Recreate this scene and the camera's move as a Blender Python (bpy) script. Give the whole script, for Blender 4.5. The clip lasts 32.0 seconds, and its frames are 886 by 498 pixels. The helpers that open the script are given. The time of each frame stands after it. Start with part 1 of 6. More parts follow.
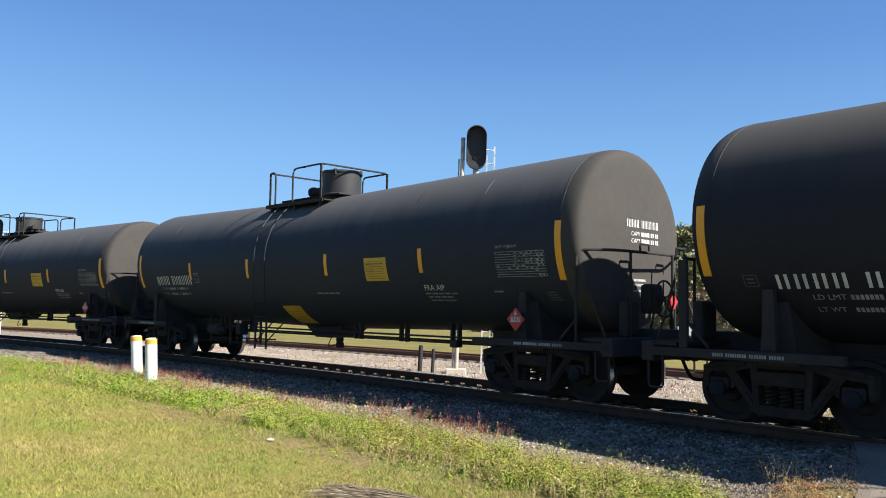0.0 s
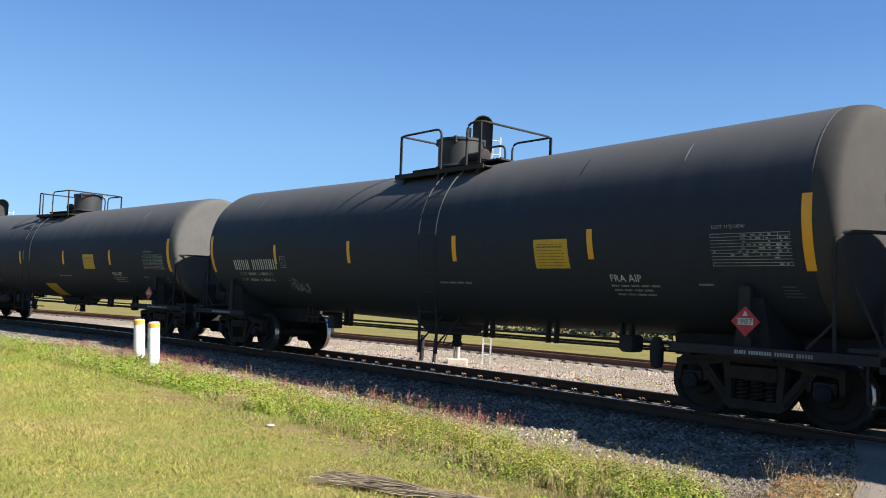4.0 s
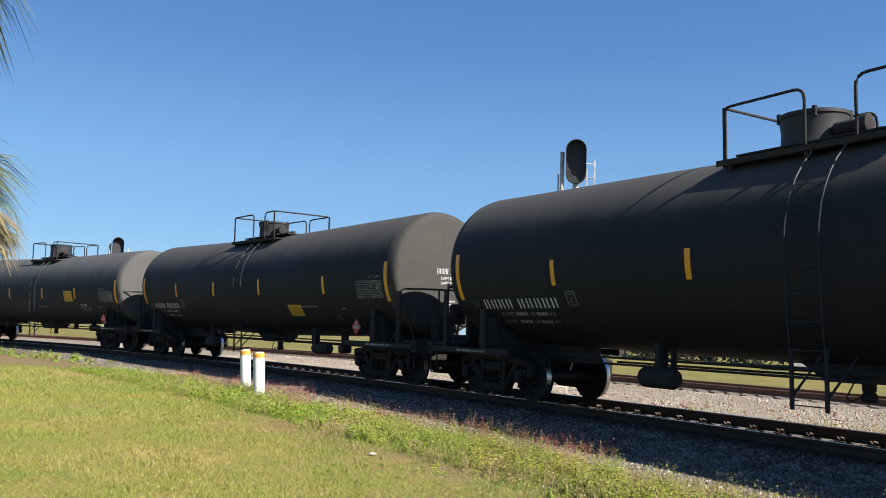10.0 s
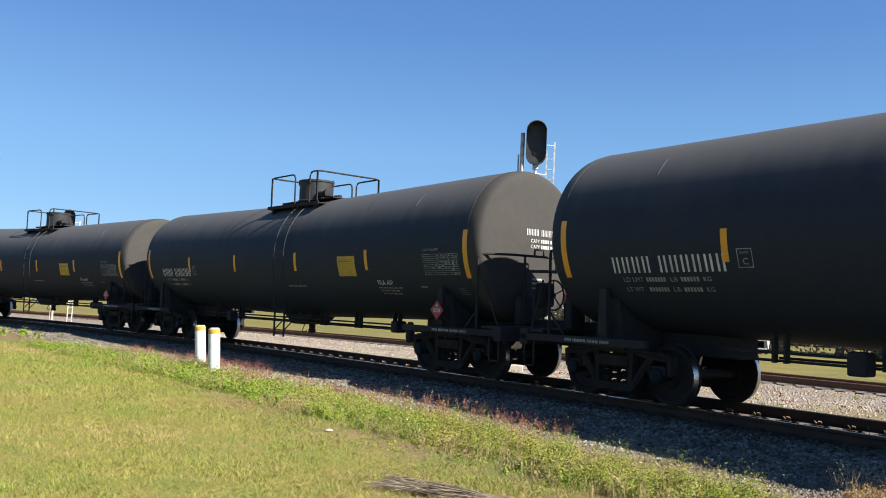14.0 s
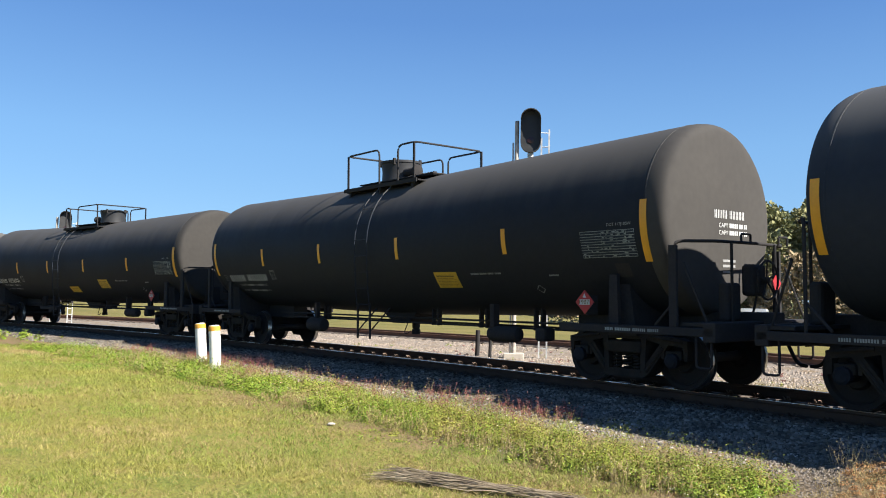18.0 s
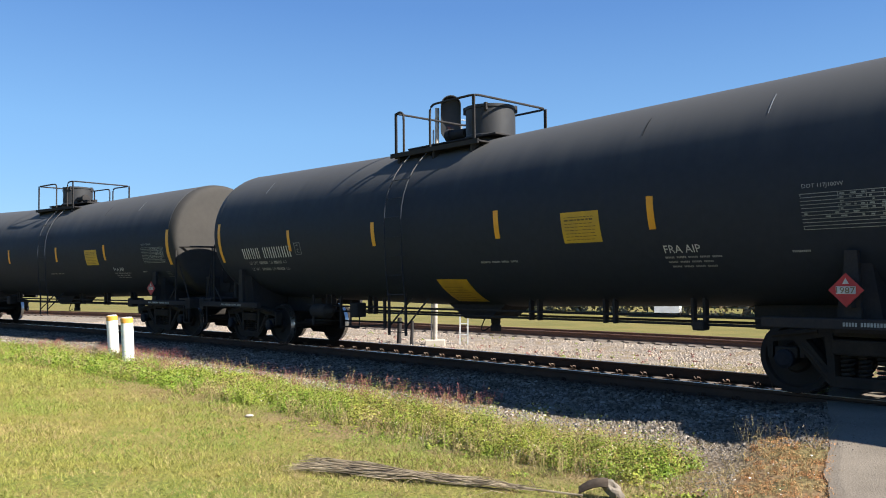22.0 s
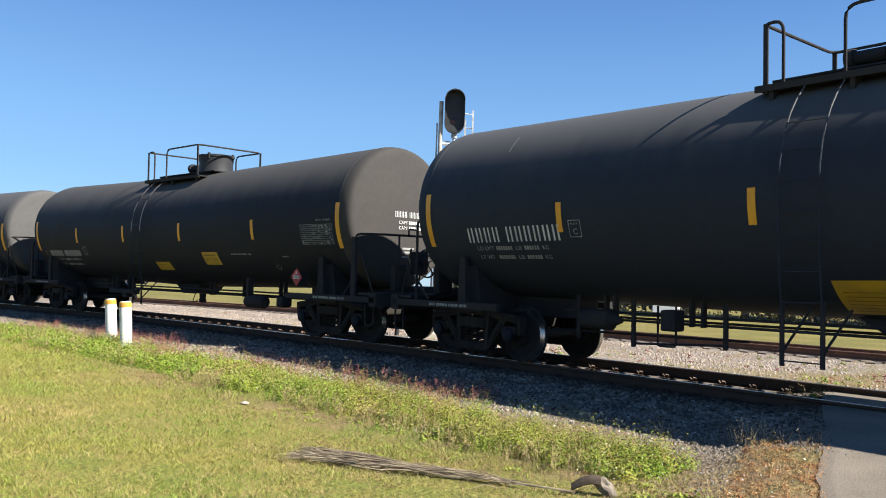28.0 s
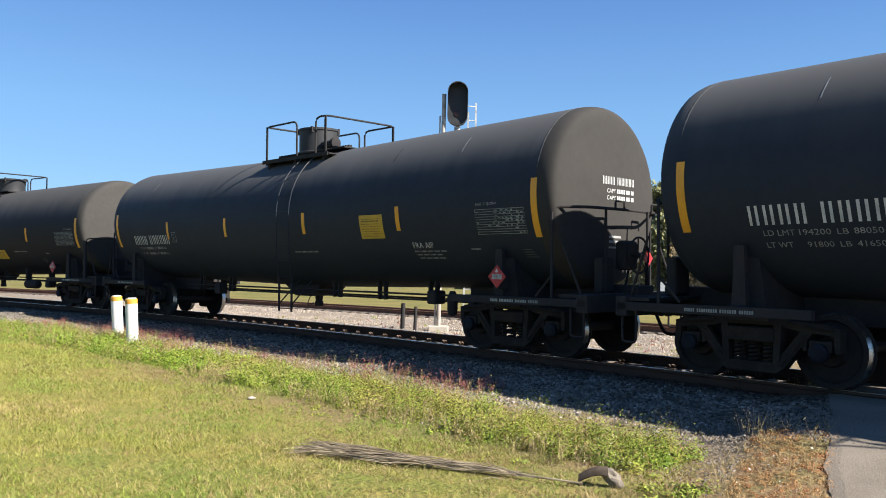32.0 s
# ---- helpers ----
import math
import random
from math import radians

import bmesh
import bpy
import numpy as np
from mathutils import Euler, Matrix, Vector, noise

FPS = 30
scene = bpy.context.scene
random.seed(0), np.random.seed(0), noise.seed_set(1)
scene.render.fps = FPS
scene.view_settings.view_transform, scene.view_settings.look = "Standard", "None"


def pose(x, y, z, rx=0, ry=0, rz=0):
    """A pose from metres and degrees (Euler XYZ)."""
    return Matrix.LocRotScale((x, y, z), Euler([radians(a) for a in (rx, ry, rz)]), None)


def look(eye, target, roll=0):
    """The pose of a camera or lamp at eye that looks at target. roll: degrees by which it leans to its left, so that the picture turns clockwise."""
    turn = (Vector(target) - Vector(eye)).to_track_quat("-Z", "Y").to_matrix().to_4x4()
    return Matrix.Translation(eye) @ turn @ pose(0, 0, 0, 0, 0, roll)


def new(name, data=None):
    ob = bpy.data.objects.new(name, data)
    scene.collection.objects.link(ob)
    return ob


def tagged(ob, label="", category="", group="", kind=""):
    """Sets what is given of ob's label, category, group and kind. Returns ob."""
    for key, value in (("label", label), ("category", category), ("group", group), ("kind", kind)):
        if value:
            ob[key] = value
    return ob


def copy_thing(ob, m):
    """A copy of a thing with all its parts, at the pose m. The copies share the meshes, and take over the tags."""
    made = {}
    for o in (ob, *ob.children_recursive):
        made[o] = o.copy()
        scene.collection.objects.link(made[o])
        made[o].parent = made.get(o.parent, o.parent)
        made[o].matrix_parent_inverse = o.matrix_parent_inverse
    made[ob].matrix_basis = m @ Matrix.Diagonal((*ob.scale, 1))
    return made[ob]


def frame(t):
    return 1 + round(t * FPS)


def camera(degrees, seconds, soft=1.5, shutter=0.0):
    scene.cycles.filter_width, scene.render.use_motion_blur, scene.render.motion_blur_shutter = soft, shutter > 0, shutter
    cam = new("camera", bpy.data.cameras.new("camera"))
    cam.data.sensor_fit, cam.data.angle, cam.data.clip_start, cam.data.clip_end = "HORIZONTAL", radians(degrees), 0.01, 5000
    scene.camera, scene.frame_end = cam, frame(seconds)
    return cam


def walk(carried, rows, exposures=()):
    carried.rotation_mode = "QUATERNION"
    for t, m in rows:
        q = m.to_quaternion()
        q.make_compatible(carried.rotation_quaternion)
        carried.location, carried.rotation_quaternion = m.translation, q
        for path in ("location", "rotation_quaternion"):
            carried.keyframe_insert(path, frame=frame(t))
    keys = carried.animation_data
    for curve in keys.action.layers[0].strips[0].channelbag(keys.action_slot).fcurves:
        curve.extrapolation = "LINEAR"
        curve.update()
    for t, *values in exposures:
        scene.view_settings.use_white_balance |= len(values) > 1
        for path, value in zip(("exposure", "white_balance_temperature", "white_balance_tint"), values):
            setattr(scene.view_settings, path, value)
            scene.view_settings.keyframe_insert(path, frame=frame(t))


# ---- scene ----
EYE = 1.19                     # eye above the rail heads
cam = camera(57.5, 32.0, soft=1.0)
CAM_ROWS = [(0, 52.51, 5.14, 1.89, 0.005, -0.021, -0.005), (0.5, 52.39, 5.34, 1.79, 0.005, -0.021, -0.006), (1, 52.25, 5.68, 1.73, 0.005, -0.020, -0.006), (1.5, 52.23, 5.86, 1.83, 0.006, -0.019, -0.006), (2, 52.17, 5.75, 1.86, 0.005, -0.018, -0.007), (2.5, 51.91, 5.61, 2.10, 0.003, -0.016, -0.007), (3, 51.95, 5.25, 2.63, 0.003, -0.014, -0.007), (3.5, 52.44, 4.86, 2.91, 0.002, -0.013, -0.007), (5.5, 52.97, 3.58, 3.11, 0.007, -0.001, 0.005), (6, 53.31, 4.21, 2.65, 0.012, 0.001, 0.011), (6.5, 54.70, 5.63, 1.94, 0.016, 0.000, 0.014), (7, 56.56, 6.24, 1.76, 0.022, -0.003, 0.019), (7.5, 58.71, 6.15, 1.71, 0.027, -0.005, 0.024), (8, 60.87, 5.83, 1.26, 0.029, -0.008, 0.025), (8.5, 61.67, 6.10, 1.47, 0.024, -0.013, 0.022), (9, 61.00, 6.79, 2.12, 0.014, -0.017, 0.017), (9.5, 60.18, 6.39, 2.49, 0.004, -0.020, 0.009), (10, 59.60, 5.99, 2.24, -0.006, -0.022, 0.001), (10.5, 59.35, 5.91, 2.15, -0.016, -0.024, -0.006), (11, 58.84, 5.34, 2.41, -0.020, -0.026, -0.011), (11.5, 57.88, 4.99, 2.56, -0.020, -0.027, -0.013), (12, 57.29, 4.99, 2.65, -0.020, -0.027, -0.013), (12.5, 57.21, 4.84, 2.73, -0.020, -0.029, -0.013), (13, 56.90, 4.62, 2.83, -0.020, -0.031, -0.013), (13.5, 56.69, 4.60, 2.96, -0.020, -0.032, -0.014), (14, 56.57, 4.65, 2.96, -0.022, -0.033, -0.015), (14.5, 56.51, 4.60, 2.98, -0.024, -0.033, -0.016), (15, 56.57, 4.62, 2.92, -0.025, -0.033, -0.017), (15.5, 56.73, 4.67, 2.89, -0.027, -0.032, -0.018), (17.5, 56.35, 4.14, 1.89, 0.002, -0.028, -0.007), (18, 56.42, 3.97, 1.28, 0.002, -0.027, -0.007), (18.5, 56.10, 3.66, 1.02, 0.002, -0.025, -0.006), (19, 55.33, 3.31, 0.85, 0.002, -0.018, -0.007), (19.5, 54.51, 3.10, 0.71, 0.002, -0.010, -0.007), (20, 53.61, 2.76, 0.47, 0.002, -0.000, -0.006), (20.5, 52.45, 2.75, 0.38, 0.001, 0.009, -0.006), (21, 51.62, 3.23, 0.27, 0.001, 0.017, -0.005), (21.5, 51.20, 3.38, 0.43, 0.000, 0.020, -0.004), (22, 50.89, 3.15, 0.47, -0.001, 0.022, -0.002), (22.5, 50.57, 2.97, 0.38, -0.001, 0.022, -0.001), (23, 50.39, 2.88, 0.36, -0.002, 0.023, 0.004), (23.5, 50.47, 2.64, 0.42, -0.003, 0.025, 0.008), (24, 50.64, 2.38, 0.56, -0.005, 0.026, 0.012), (24.5, 50.57, 2.09, 0.91, -0.007, 0.028, 0.017), (25, 50.64, 1.65, 1.18, -0.008, 0.029, 0.020), (25.5, 50.58, 1.41, 1.57, -0.009, 0.029, 0.022), (27.5, 50.92, 2.57, 2.31, 0.003, 0.023, -0.002), (28, 50.90, 2.68, 2.14, 0.003, 0.023, -0.002), (28.5, 50.85, 2.83, 2.14, 0.003, 0.024, -0.002), (29, 50.80, 2.92, 2.22, 0.002, 0.025, -0.002), (29.5, 50.78, 2.89, 2.17, 0.000, 0.027, -0.002), (30, 50.76, 2.81, 1.95, -0.001, 0.028, -0.002), (30.5, 50.78, 2.62, 1.84, -0.002, 0.030, -0.002), (31, 50.92, 2.44, 1.87, -0.004, 0.031, -0.003), (31.5, 51.11, 2.20, 1.69, -0.004, 0.032, -0.003), (32, 51.21, 2.18, 1.47, -0.004, 0.031, -0.003)]


def eye_pose(yaw, pitch, roll, x, y, z):
    return pose(x, y, EYE + z, 0, 0, yaw) @ pose(0, 0, 0, 90 + pitch) @ pose(0, 0, 0, 0, 0, roll)


walk(cam, [(row[0], eye_pose(*row[1:])) for row in CAM_ROWS], exposures=[(0, 1.32), (6, 1.33), (7, 1.16), (10, 1.14), (12, 1.2), (15, 1.25), (20, 1.33), (32, 1.35)])

# ---- sky and sun ----
SUN_WAY = Vector((1.0, 0.42, 0.90)).normalized()
world = bpy.data.worlds.new("sky")
scene.world = world
world.use_nodes = True
wn = world.node_tree.nodes
sky = wn.new("ShaderNodeTexSky")
sky.sky_type = "NISHITA"
sky.sun_disc = False
sky.sun_elevation = math.asin(SUN_WAY.z)
sky.sun_rotation = math.atan2(SUN_WAY.x, SUN_WAY.y)
sky.air_density, sky.dust_density, sky.ozone_density = 1.0, 0.1, 6.0
tone = wn.new("ShaderNodeHueSaturation")
tone.inputs["Saturation"].default_value = 1.15
tone.inputs["Hue"].default_value = 0.503
world.node_tree.links.new(sky.outputs[0], tone.inputs["Color"])
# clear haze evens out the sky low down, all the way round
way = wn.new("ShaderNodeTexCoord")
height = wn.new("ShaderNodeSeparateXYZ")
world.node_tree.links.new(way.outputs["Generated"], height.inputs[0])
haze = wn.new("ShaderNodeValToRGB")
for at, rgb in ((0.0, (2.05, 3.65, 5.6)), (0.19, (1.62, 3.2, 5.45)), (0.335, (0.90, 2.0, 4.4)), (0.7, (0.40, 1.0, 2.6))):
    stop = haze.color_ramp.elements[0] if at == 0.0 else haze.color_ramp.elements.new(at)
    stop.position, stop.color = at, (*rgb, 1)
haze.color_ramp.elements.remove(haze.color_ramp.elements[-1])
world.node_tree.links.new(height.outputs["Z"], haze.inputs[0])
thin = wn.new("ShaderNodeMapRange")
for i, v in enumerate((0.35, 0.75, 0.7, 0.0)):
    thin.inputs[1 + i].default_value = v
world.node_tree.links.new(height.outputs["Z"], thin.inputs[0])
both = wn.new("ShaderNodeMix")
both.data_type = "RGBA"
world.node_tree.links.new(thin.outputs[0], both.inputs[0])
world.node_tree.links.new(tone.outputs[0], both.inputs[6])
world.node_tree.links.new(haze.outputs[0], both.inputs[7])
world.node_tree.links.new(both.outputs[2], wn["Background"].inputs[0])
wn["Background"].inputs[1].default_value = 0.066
sun = new("sun", bpy.data.lights.new("sun", "SUN"))
sun.data.energy, sun.data.angle, sun.data.color = 5.0, radians(0.53), (1.0, 0.95, 0.87)
sun.matrix_world = look((30, 40, 60), Vector((30, 40, 60)) - SUN_WAY)


# ---- materials ----
def mat(name, color, rough=0.6, metal=0.0, second=None, scale=6.0, fine=60.0, bump=0.0, bump_scale=None, mix=0.5,
        island=0.0, each=0.0, spec=0.5, detail=6.0):
    """A principled material with two scales of variation in colour and roughness, and fine relief."""
    m = bpy.data.materials.new(name)
    m.use_nodes = True
    n, l = m.node_tree.nodes, m.node_tree.links
    b = n["Principled BSDF"]
    b.inputs["Metallic"].default_value = metal
    b.inputs["Specular IOR Level"].default_value = spec
    co = n.new("ShaderNodeTexCoord")
    big = n.new("ShaderNodeTexNoise")
    big.inputs["Scale"].default_value, big.inputs["Detail"].default_value = scale, detail
    small = n.new("ShaderNodeTexNoise")
    small.inputs["Scale"].default_value, small.inputs["Detail"].default_value = fine, 4
    for t in (big, small):
        l.new(co.outputs["Object"], t.inputs["Vector"])
    second = second or tuple(c * 0.7 for c in color)
    ramp = n.new("ShaderNodeMapRange")
    ramp.inputs[1].default_value, ramp.inputs[2].default_value = 0.35, 0.68
    l.new(big.outputs[0], ramp.inputs[0])
    mx = n.new("ShaderNodeMix")
    mx.data_type = "RGBA"
    mx.inputs[6].default_value, mx.inputs[7].default_value = (*color, 1), (*second, 1)
    l.new(ramp.outputs[0], mx.inputs[0])
    hsv = n.new("ShaderNodeHueSaturation")
    l.new(mx.outputs[2], hsv.inputs["Color"])
    val = n.new("ShaderNodeMath")
    val.operation = "MULTIPLY_ADD"
    l.new(small.outputs[0], val.inputs[0])
    val.inputs[1].default_value, val.inputs[2].default_value = mix, 1 - mix / 2
    last = val.outputs[0]
    for amount, kind, out in ((island, "ShaderNodeNewGeometry", "Random Per Island"), (each, "ShaderNodeObjectInfo", "Random")):
        if amount:
            g = n.new(kind)
            a = n.new("ShaderNodeMath")
            a.operation = "MULTIPLY_ADD"
            l.new(g.outputs[out], a.inputs[0])
            a.inputs[1].default_value, a.inputs[2].default_value = amount, 1 - amount / 2
            p = n.new("ShaderNodeMath")
            p.operation = "MULTIPLY"
            l.new(last, p.inputs[0])
            l.new(a.outputs[0], p.inputs[1])
            last = p.outputs[0]
    l.new(last, hsv.inputs["Value"])
    l.new(hsv.outputs[0], b.inputs["Base Color"])
    r = n.new("ShaderNodeMath")
    r.operation = "MULTIPLY_ADD"
    l.new(big.outputs[0], r.inputs[0])
    r.inputs[1].default_value, r.inputs[2].default_value = 0.25, rough - 0.12
    l.new(r.outputs[0], b.inputs["Roughness"])
    if bump:
        bt = small
        if bump_scale:
            bt = n.new("ShaderNodeTexNoise")
            bt.inputs["Scale"].default_value, bt.inputs["Detail"].default_value = bump_scale, 5
            l.new(co.outputs["Object"], bt.inputs["Vector"])
        bp = n.new("ShaderNodeBump")
        bp.inputs["Strength"].default_value, bp.inputs["Distance"].default_value = 0.6, bump
        l.new(bt.outputs[0], bp.inputs["Height"])
        l.new(bp.outputs[0], b.inputs["Normal"])
    return m


def tank_paint(name, base, second, lit_dust):
    """Black paint that pales over the upper third, in streaks: thin dust with the sunlit tone put in."""
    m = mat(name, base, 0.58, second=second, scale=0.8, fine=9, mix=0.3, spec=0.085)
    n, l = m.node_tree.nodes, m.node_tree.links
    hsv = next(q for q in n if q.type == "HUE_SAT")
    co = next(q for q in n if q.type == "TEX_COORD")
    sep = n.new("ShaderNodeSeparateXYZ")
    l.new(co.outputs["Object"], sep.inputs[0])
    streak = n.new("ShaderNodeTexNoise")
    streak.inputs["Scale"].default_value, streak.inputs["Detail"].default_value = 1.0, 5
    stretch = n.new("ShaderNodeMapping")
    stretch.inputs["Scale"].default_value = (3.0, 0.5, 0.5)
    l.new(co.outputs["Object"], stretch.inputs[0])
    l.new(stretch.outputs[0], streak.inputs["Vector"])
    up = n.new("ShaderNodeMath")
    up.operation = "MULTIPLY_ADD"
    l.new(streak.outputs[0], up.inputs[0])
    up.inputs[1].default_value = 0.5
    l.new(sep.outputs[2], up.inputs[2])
    # the bright top and dark sides are put into the colour by height
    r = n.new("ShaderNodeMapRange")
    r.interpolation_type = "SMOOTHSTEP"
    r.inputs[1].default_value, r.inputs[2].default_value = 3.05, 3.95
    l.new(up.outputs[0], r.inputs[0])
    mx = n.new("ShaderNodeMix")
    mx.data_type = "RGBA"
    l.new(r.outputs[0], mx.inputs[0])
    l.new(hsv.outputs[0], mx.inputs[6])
    mx.inputs[7].default_value = (*lit_dust, 1)
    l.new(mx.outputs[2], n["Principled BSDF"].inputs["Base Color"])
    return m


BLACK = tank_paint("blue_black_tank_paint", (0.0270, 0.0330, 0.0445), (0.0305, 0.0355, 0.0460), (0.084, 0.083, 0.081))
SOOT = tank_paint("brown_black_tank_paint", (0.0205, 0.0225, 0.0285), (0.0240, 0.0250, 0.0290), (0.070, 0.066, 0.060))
# for sunward ends: thin dust and the sun's brightness in one colour
SUNLIT_END = mat("sunlit_dusty_tank_end", (0.054, 0.0500, 0.0455), 0.88, second=(0.047, 0.0440, 0.041), scale=0.9, fine=8, mix=0.25, spec=0.12, each=0.4)
PALE = mat("pale_sunlit_dust", (0.095, 0.092, 0.088), 0.88, second=(0.081, 0.079, 0.077), scale=0.9, fine=8, mix=0.25, spec=0.12)
UNDER = mat("grimy_underframe", (0.032, 0.031, 0.032), 0.85, second=(0.042, 0.038, 0.036), scale=3, fine=30, mix=0.5, spec=0.08)
TRUCKM = mat("dusty_cast_steel", (0.026, 0.0235, 0.0215), 0.9, second=(0.038, 0.033, 0.028), scale=5, fine=40, mix=0.5, bump=0.003, spec=0.08)
WHEELM = mat("worn_wheel_steel", (0.018, 0.017, 0.0165), 0.8, metal=0.0, second=(0.026, 0.021, 0.019), scale=6, fine=50, spec=0.2)
TREAD = mat("polished_tread", (0.55, 0.54, 0.53), 0.3, metal=1.0, scale=8, fine=60, mix=0.2)
CAPM = mat("bearing_cap_blue", (0.012, 0.015, 0.022), 0.7, scale=9, fine=60, spec=0.2)
YELLOW = mat("reflective_yellow", (0.80, 0.36, 0.015), 0.45, second=(0.70, 0.30, 0.02), scale=4, fine=40, mix=0.15)
PANELY = mat("yellow_panel_paint", (0.56, 0.34, 0.02), 0.5, second=(0.46, 0.28, 0.03), scale=5, fine=40, mix=0.2)
INK = mat("worn_black_ink", (0.16, 0.10, 0.02), 0.6, scale=9, fine=60)
WHITE = mat("white_stencil", (0.62, 0.62, 0.60), 0.55, second=(0.42, 0.42, 0.41), scale=5, fine=60, mix=0.3)
FADED = mat("faded_stencil", (0.34, 0.34, 0.33), 0.6, second=(0.18, 0.18, 0.18), scale=7, fine=60, mix=0.5)
SPRAY = mat("thin_grey_spray", (0.19, 0.20, 0.20), 0.8, second=(0.06, 0.065, 0.07), scale=9, fine=25, mix=0.9)
GREYTXT = mat("faint_grey_stencil", (0.075, 0.078, 0.080), 0.6, second=(0.05, 0.052, 0.055), scale=9, fine=60)
DATAINK = mat("table_stencil", (0.30, 0.32, 0.30), 0.6, second=(0.14, 0.15, 0.145), scale=3, fine=40, mix=0.6)
RED = mat("placard_red", (0.42, 0.02, 0.025), 0.5, second=(0.34, 0.02, 0.025), scale=8, fine=50, mix=0.2)
HOUSE = mat("dented_housing_paint", (0.032, 0.032, 0.033), 0.6, second=(0.022, 0.023, 0.026), scale=3, fine=12, mix=0.4, spec=0.35, bump=0.01, bump_scale=3)
STEEL = mat("galvanised_steel", (0.60, 0.60, 0.58), 0.5, metal=0.25, second=(0.30, 0.30, 0.30), scale=9, fine=70)
TAN = mat("weathered_mast_steel", (0.50, 0.46, 0.40), 0.6, metal=0.0, second=(0.28, 0.24, 0.2), scale=5, fine=50)
SIGBLK = mat("signal_black", (0.018, 0.018, 0.019), 0.6, second=(0.03, 0.03, 0.03), scale=5, fine=50)
LENS = mat("dark_red_lens", (0.03, 0.005, 0.005), 0.3, scale=8, fine=60)
RAILM = mat("rusty_rail_web", (0.046, 0.030, 0.022), 0.85, second=(0.066, 0.040, 0.027), scale=4, fine=40, bump=0.002, spec=0.2)
HEADM = mat("polished_rail_head", (0.55, 0.53, 0.50), 0.28, metal=1.0, second=(0.4, 0.38, 0.36), scale=3, fine=40)
RUST = mat("brown_rusty_rail", (0.129, 0.065, 0.039), 0.8, second=(0.172, 0.086, 0.052), scale=4, fine=40)
CLIP = mat("pale_rusty_clips", (0.14, 0.080, 0.047), 0.7, second=(0.32, 0.27, 0.22), scale=6, fine=80, each=0.9)
TIE = mat("weathered_tie_wood", (0.075, 0.058, 0.045), 0.9, second=(0.11, 0.09, 0.075), scale=5, fine=60, bump=0.006, each=0.4)
STONE = mat("grey_ballast_stone", (0.095, 0.080, 0.064), 0.9, spec=0.15, second=(0.20, 0.178, 0.150), scale=3, fine=60, island=1.3, bump=0.004)
# brown stain and the shade under the train, both in the stone's colour
STAIN_SHADE = mat("stain_and_shade_on_stone", (0.045, 0.034, 0.026), 0.9, spec=0.15, second=(0.085, 0.066, 0.050), scale=3, fine=60, island=1.1, bump=0.004)
# paler stone for the sunlit fringe, its brightness put into the colour
SUNLIT_STONE = mat("sunlit_pale_stone", (0.24, 0.205, 0.17), 0.9, spec=0.15, second=(0.40, 0.36, 0.31), scale=3, fine=60, island=0.9, bump=0.004)
GRAVEL2 = mat("pale_gravel_stone", (0.240, 0.192, 0.150), 0.9, second=(0.32, 0.262, 0.208), scale=2, fine=40, island=0.7)
VERGE = mat("dark_verge_grit", (0.135, 0.115, 0.095), 0.95, second=(0.20, 0.165, 0.13), scale=2, fine=40, island=0.8)
ASPH = mat("worn_asphalt", (0.155, 0.132, 0.105), 0.92, second=(0.205, 0.175, 0.14), scale=1.6, fine=70, mix=0.9, bump=0.012, spec=0.15)
POSTW = mat("white_post_paint", (0.80, 0.79, 0.75), 0.55, second=(0.66, 0.63, 0.57), scale=5, fine=40, mix=0.15, bump=0.002)
POSTY = mat("amber_band_paint", (0.72, 0.36, 0.05), 0.55, scale=6, fine=40, mix=0.2)
GRASS = mat("lawn_blades", (0.150, 0.208, 0.022), 0.65, second=(0.242, 0.222, 0.045), scale=0.45, fine=7, mix=0.5, island=0.8, detail=3)
STRAW = mat("dry_lawn_blades", (0.29, 0.22, 0.080), 0.8, second=(0.37, 0.29, 0.120), scale=1.5, fine=7, island=0.7, detail=3)
TAN_GRASS = mat("brown_lawn_blades", (0.215, 0.150, 0.060), 0.8, second=(0.29, 0.215, 0.095), scale=1.5, fine=7, island=0.7, detail=3)
WEED = mat("bright_weed_leaves", (0.145, 0.235, 0.019), 0.6, spec=0.3, second=(0.22, 0.26, 0.033), scale=1.2, fine=9, mix=0.4, island=0.7, detail=3)
OLIVE = mat("olive_weed_leaves", (0.182, 0.224, 0.030), 0.7, spec=0.25, second=(0.285, 0.265, 0.050), scale=1.5, fine=9, mix=0.4, island=0.8, detail=3)
BROWNW = mat("withered_weed_leaves", (0.20, 0.125, 0.05), 0.8, spec=0.15, second=(0.29, 0.21, 0.085), scale=1.5, fine=9, mix=0.4, island=0.7, detail=3)
DRYW = mat("dry_weed_stems", (0.284, 0.215, 0.086), 0.8, second=(0.344, 0.267, 0.129), scale=2, fine=9, island=0.6)
REDW = mat("reddish_weeds", (0.20, 0.060, 0.055), 0.75, second=(0.27, 0.115, 0.08), scale=2, fine=9, island=0.6)
RUSSET = mat("russet_weeds", (0.36, 0.145, 0.05), 0.8, second=(0.34, 0.22, 0.085), scale=3, fine=9, island=0.8)
PETAL = mat("small_white_flowers", (0.74, 0.68, 0.58), 0.7, scale=3, fine=9, island=0.3)
FAN = mat("palm_leaf_green", (0.058, 0.078, 0.018), 0.5, second=(0.12, 0.125, 0.036), scale=2, fine=12, island=0.8)
DEADF = mat("dead_palm_leaf", (0.135, 0.105, 0.042), 0.8, second=(0.20, 0.15, 0.07), scale=2, fine=12, island=0.7)
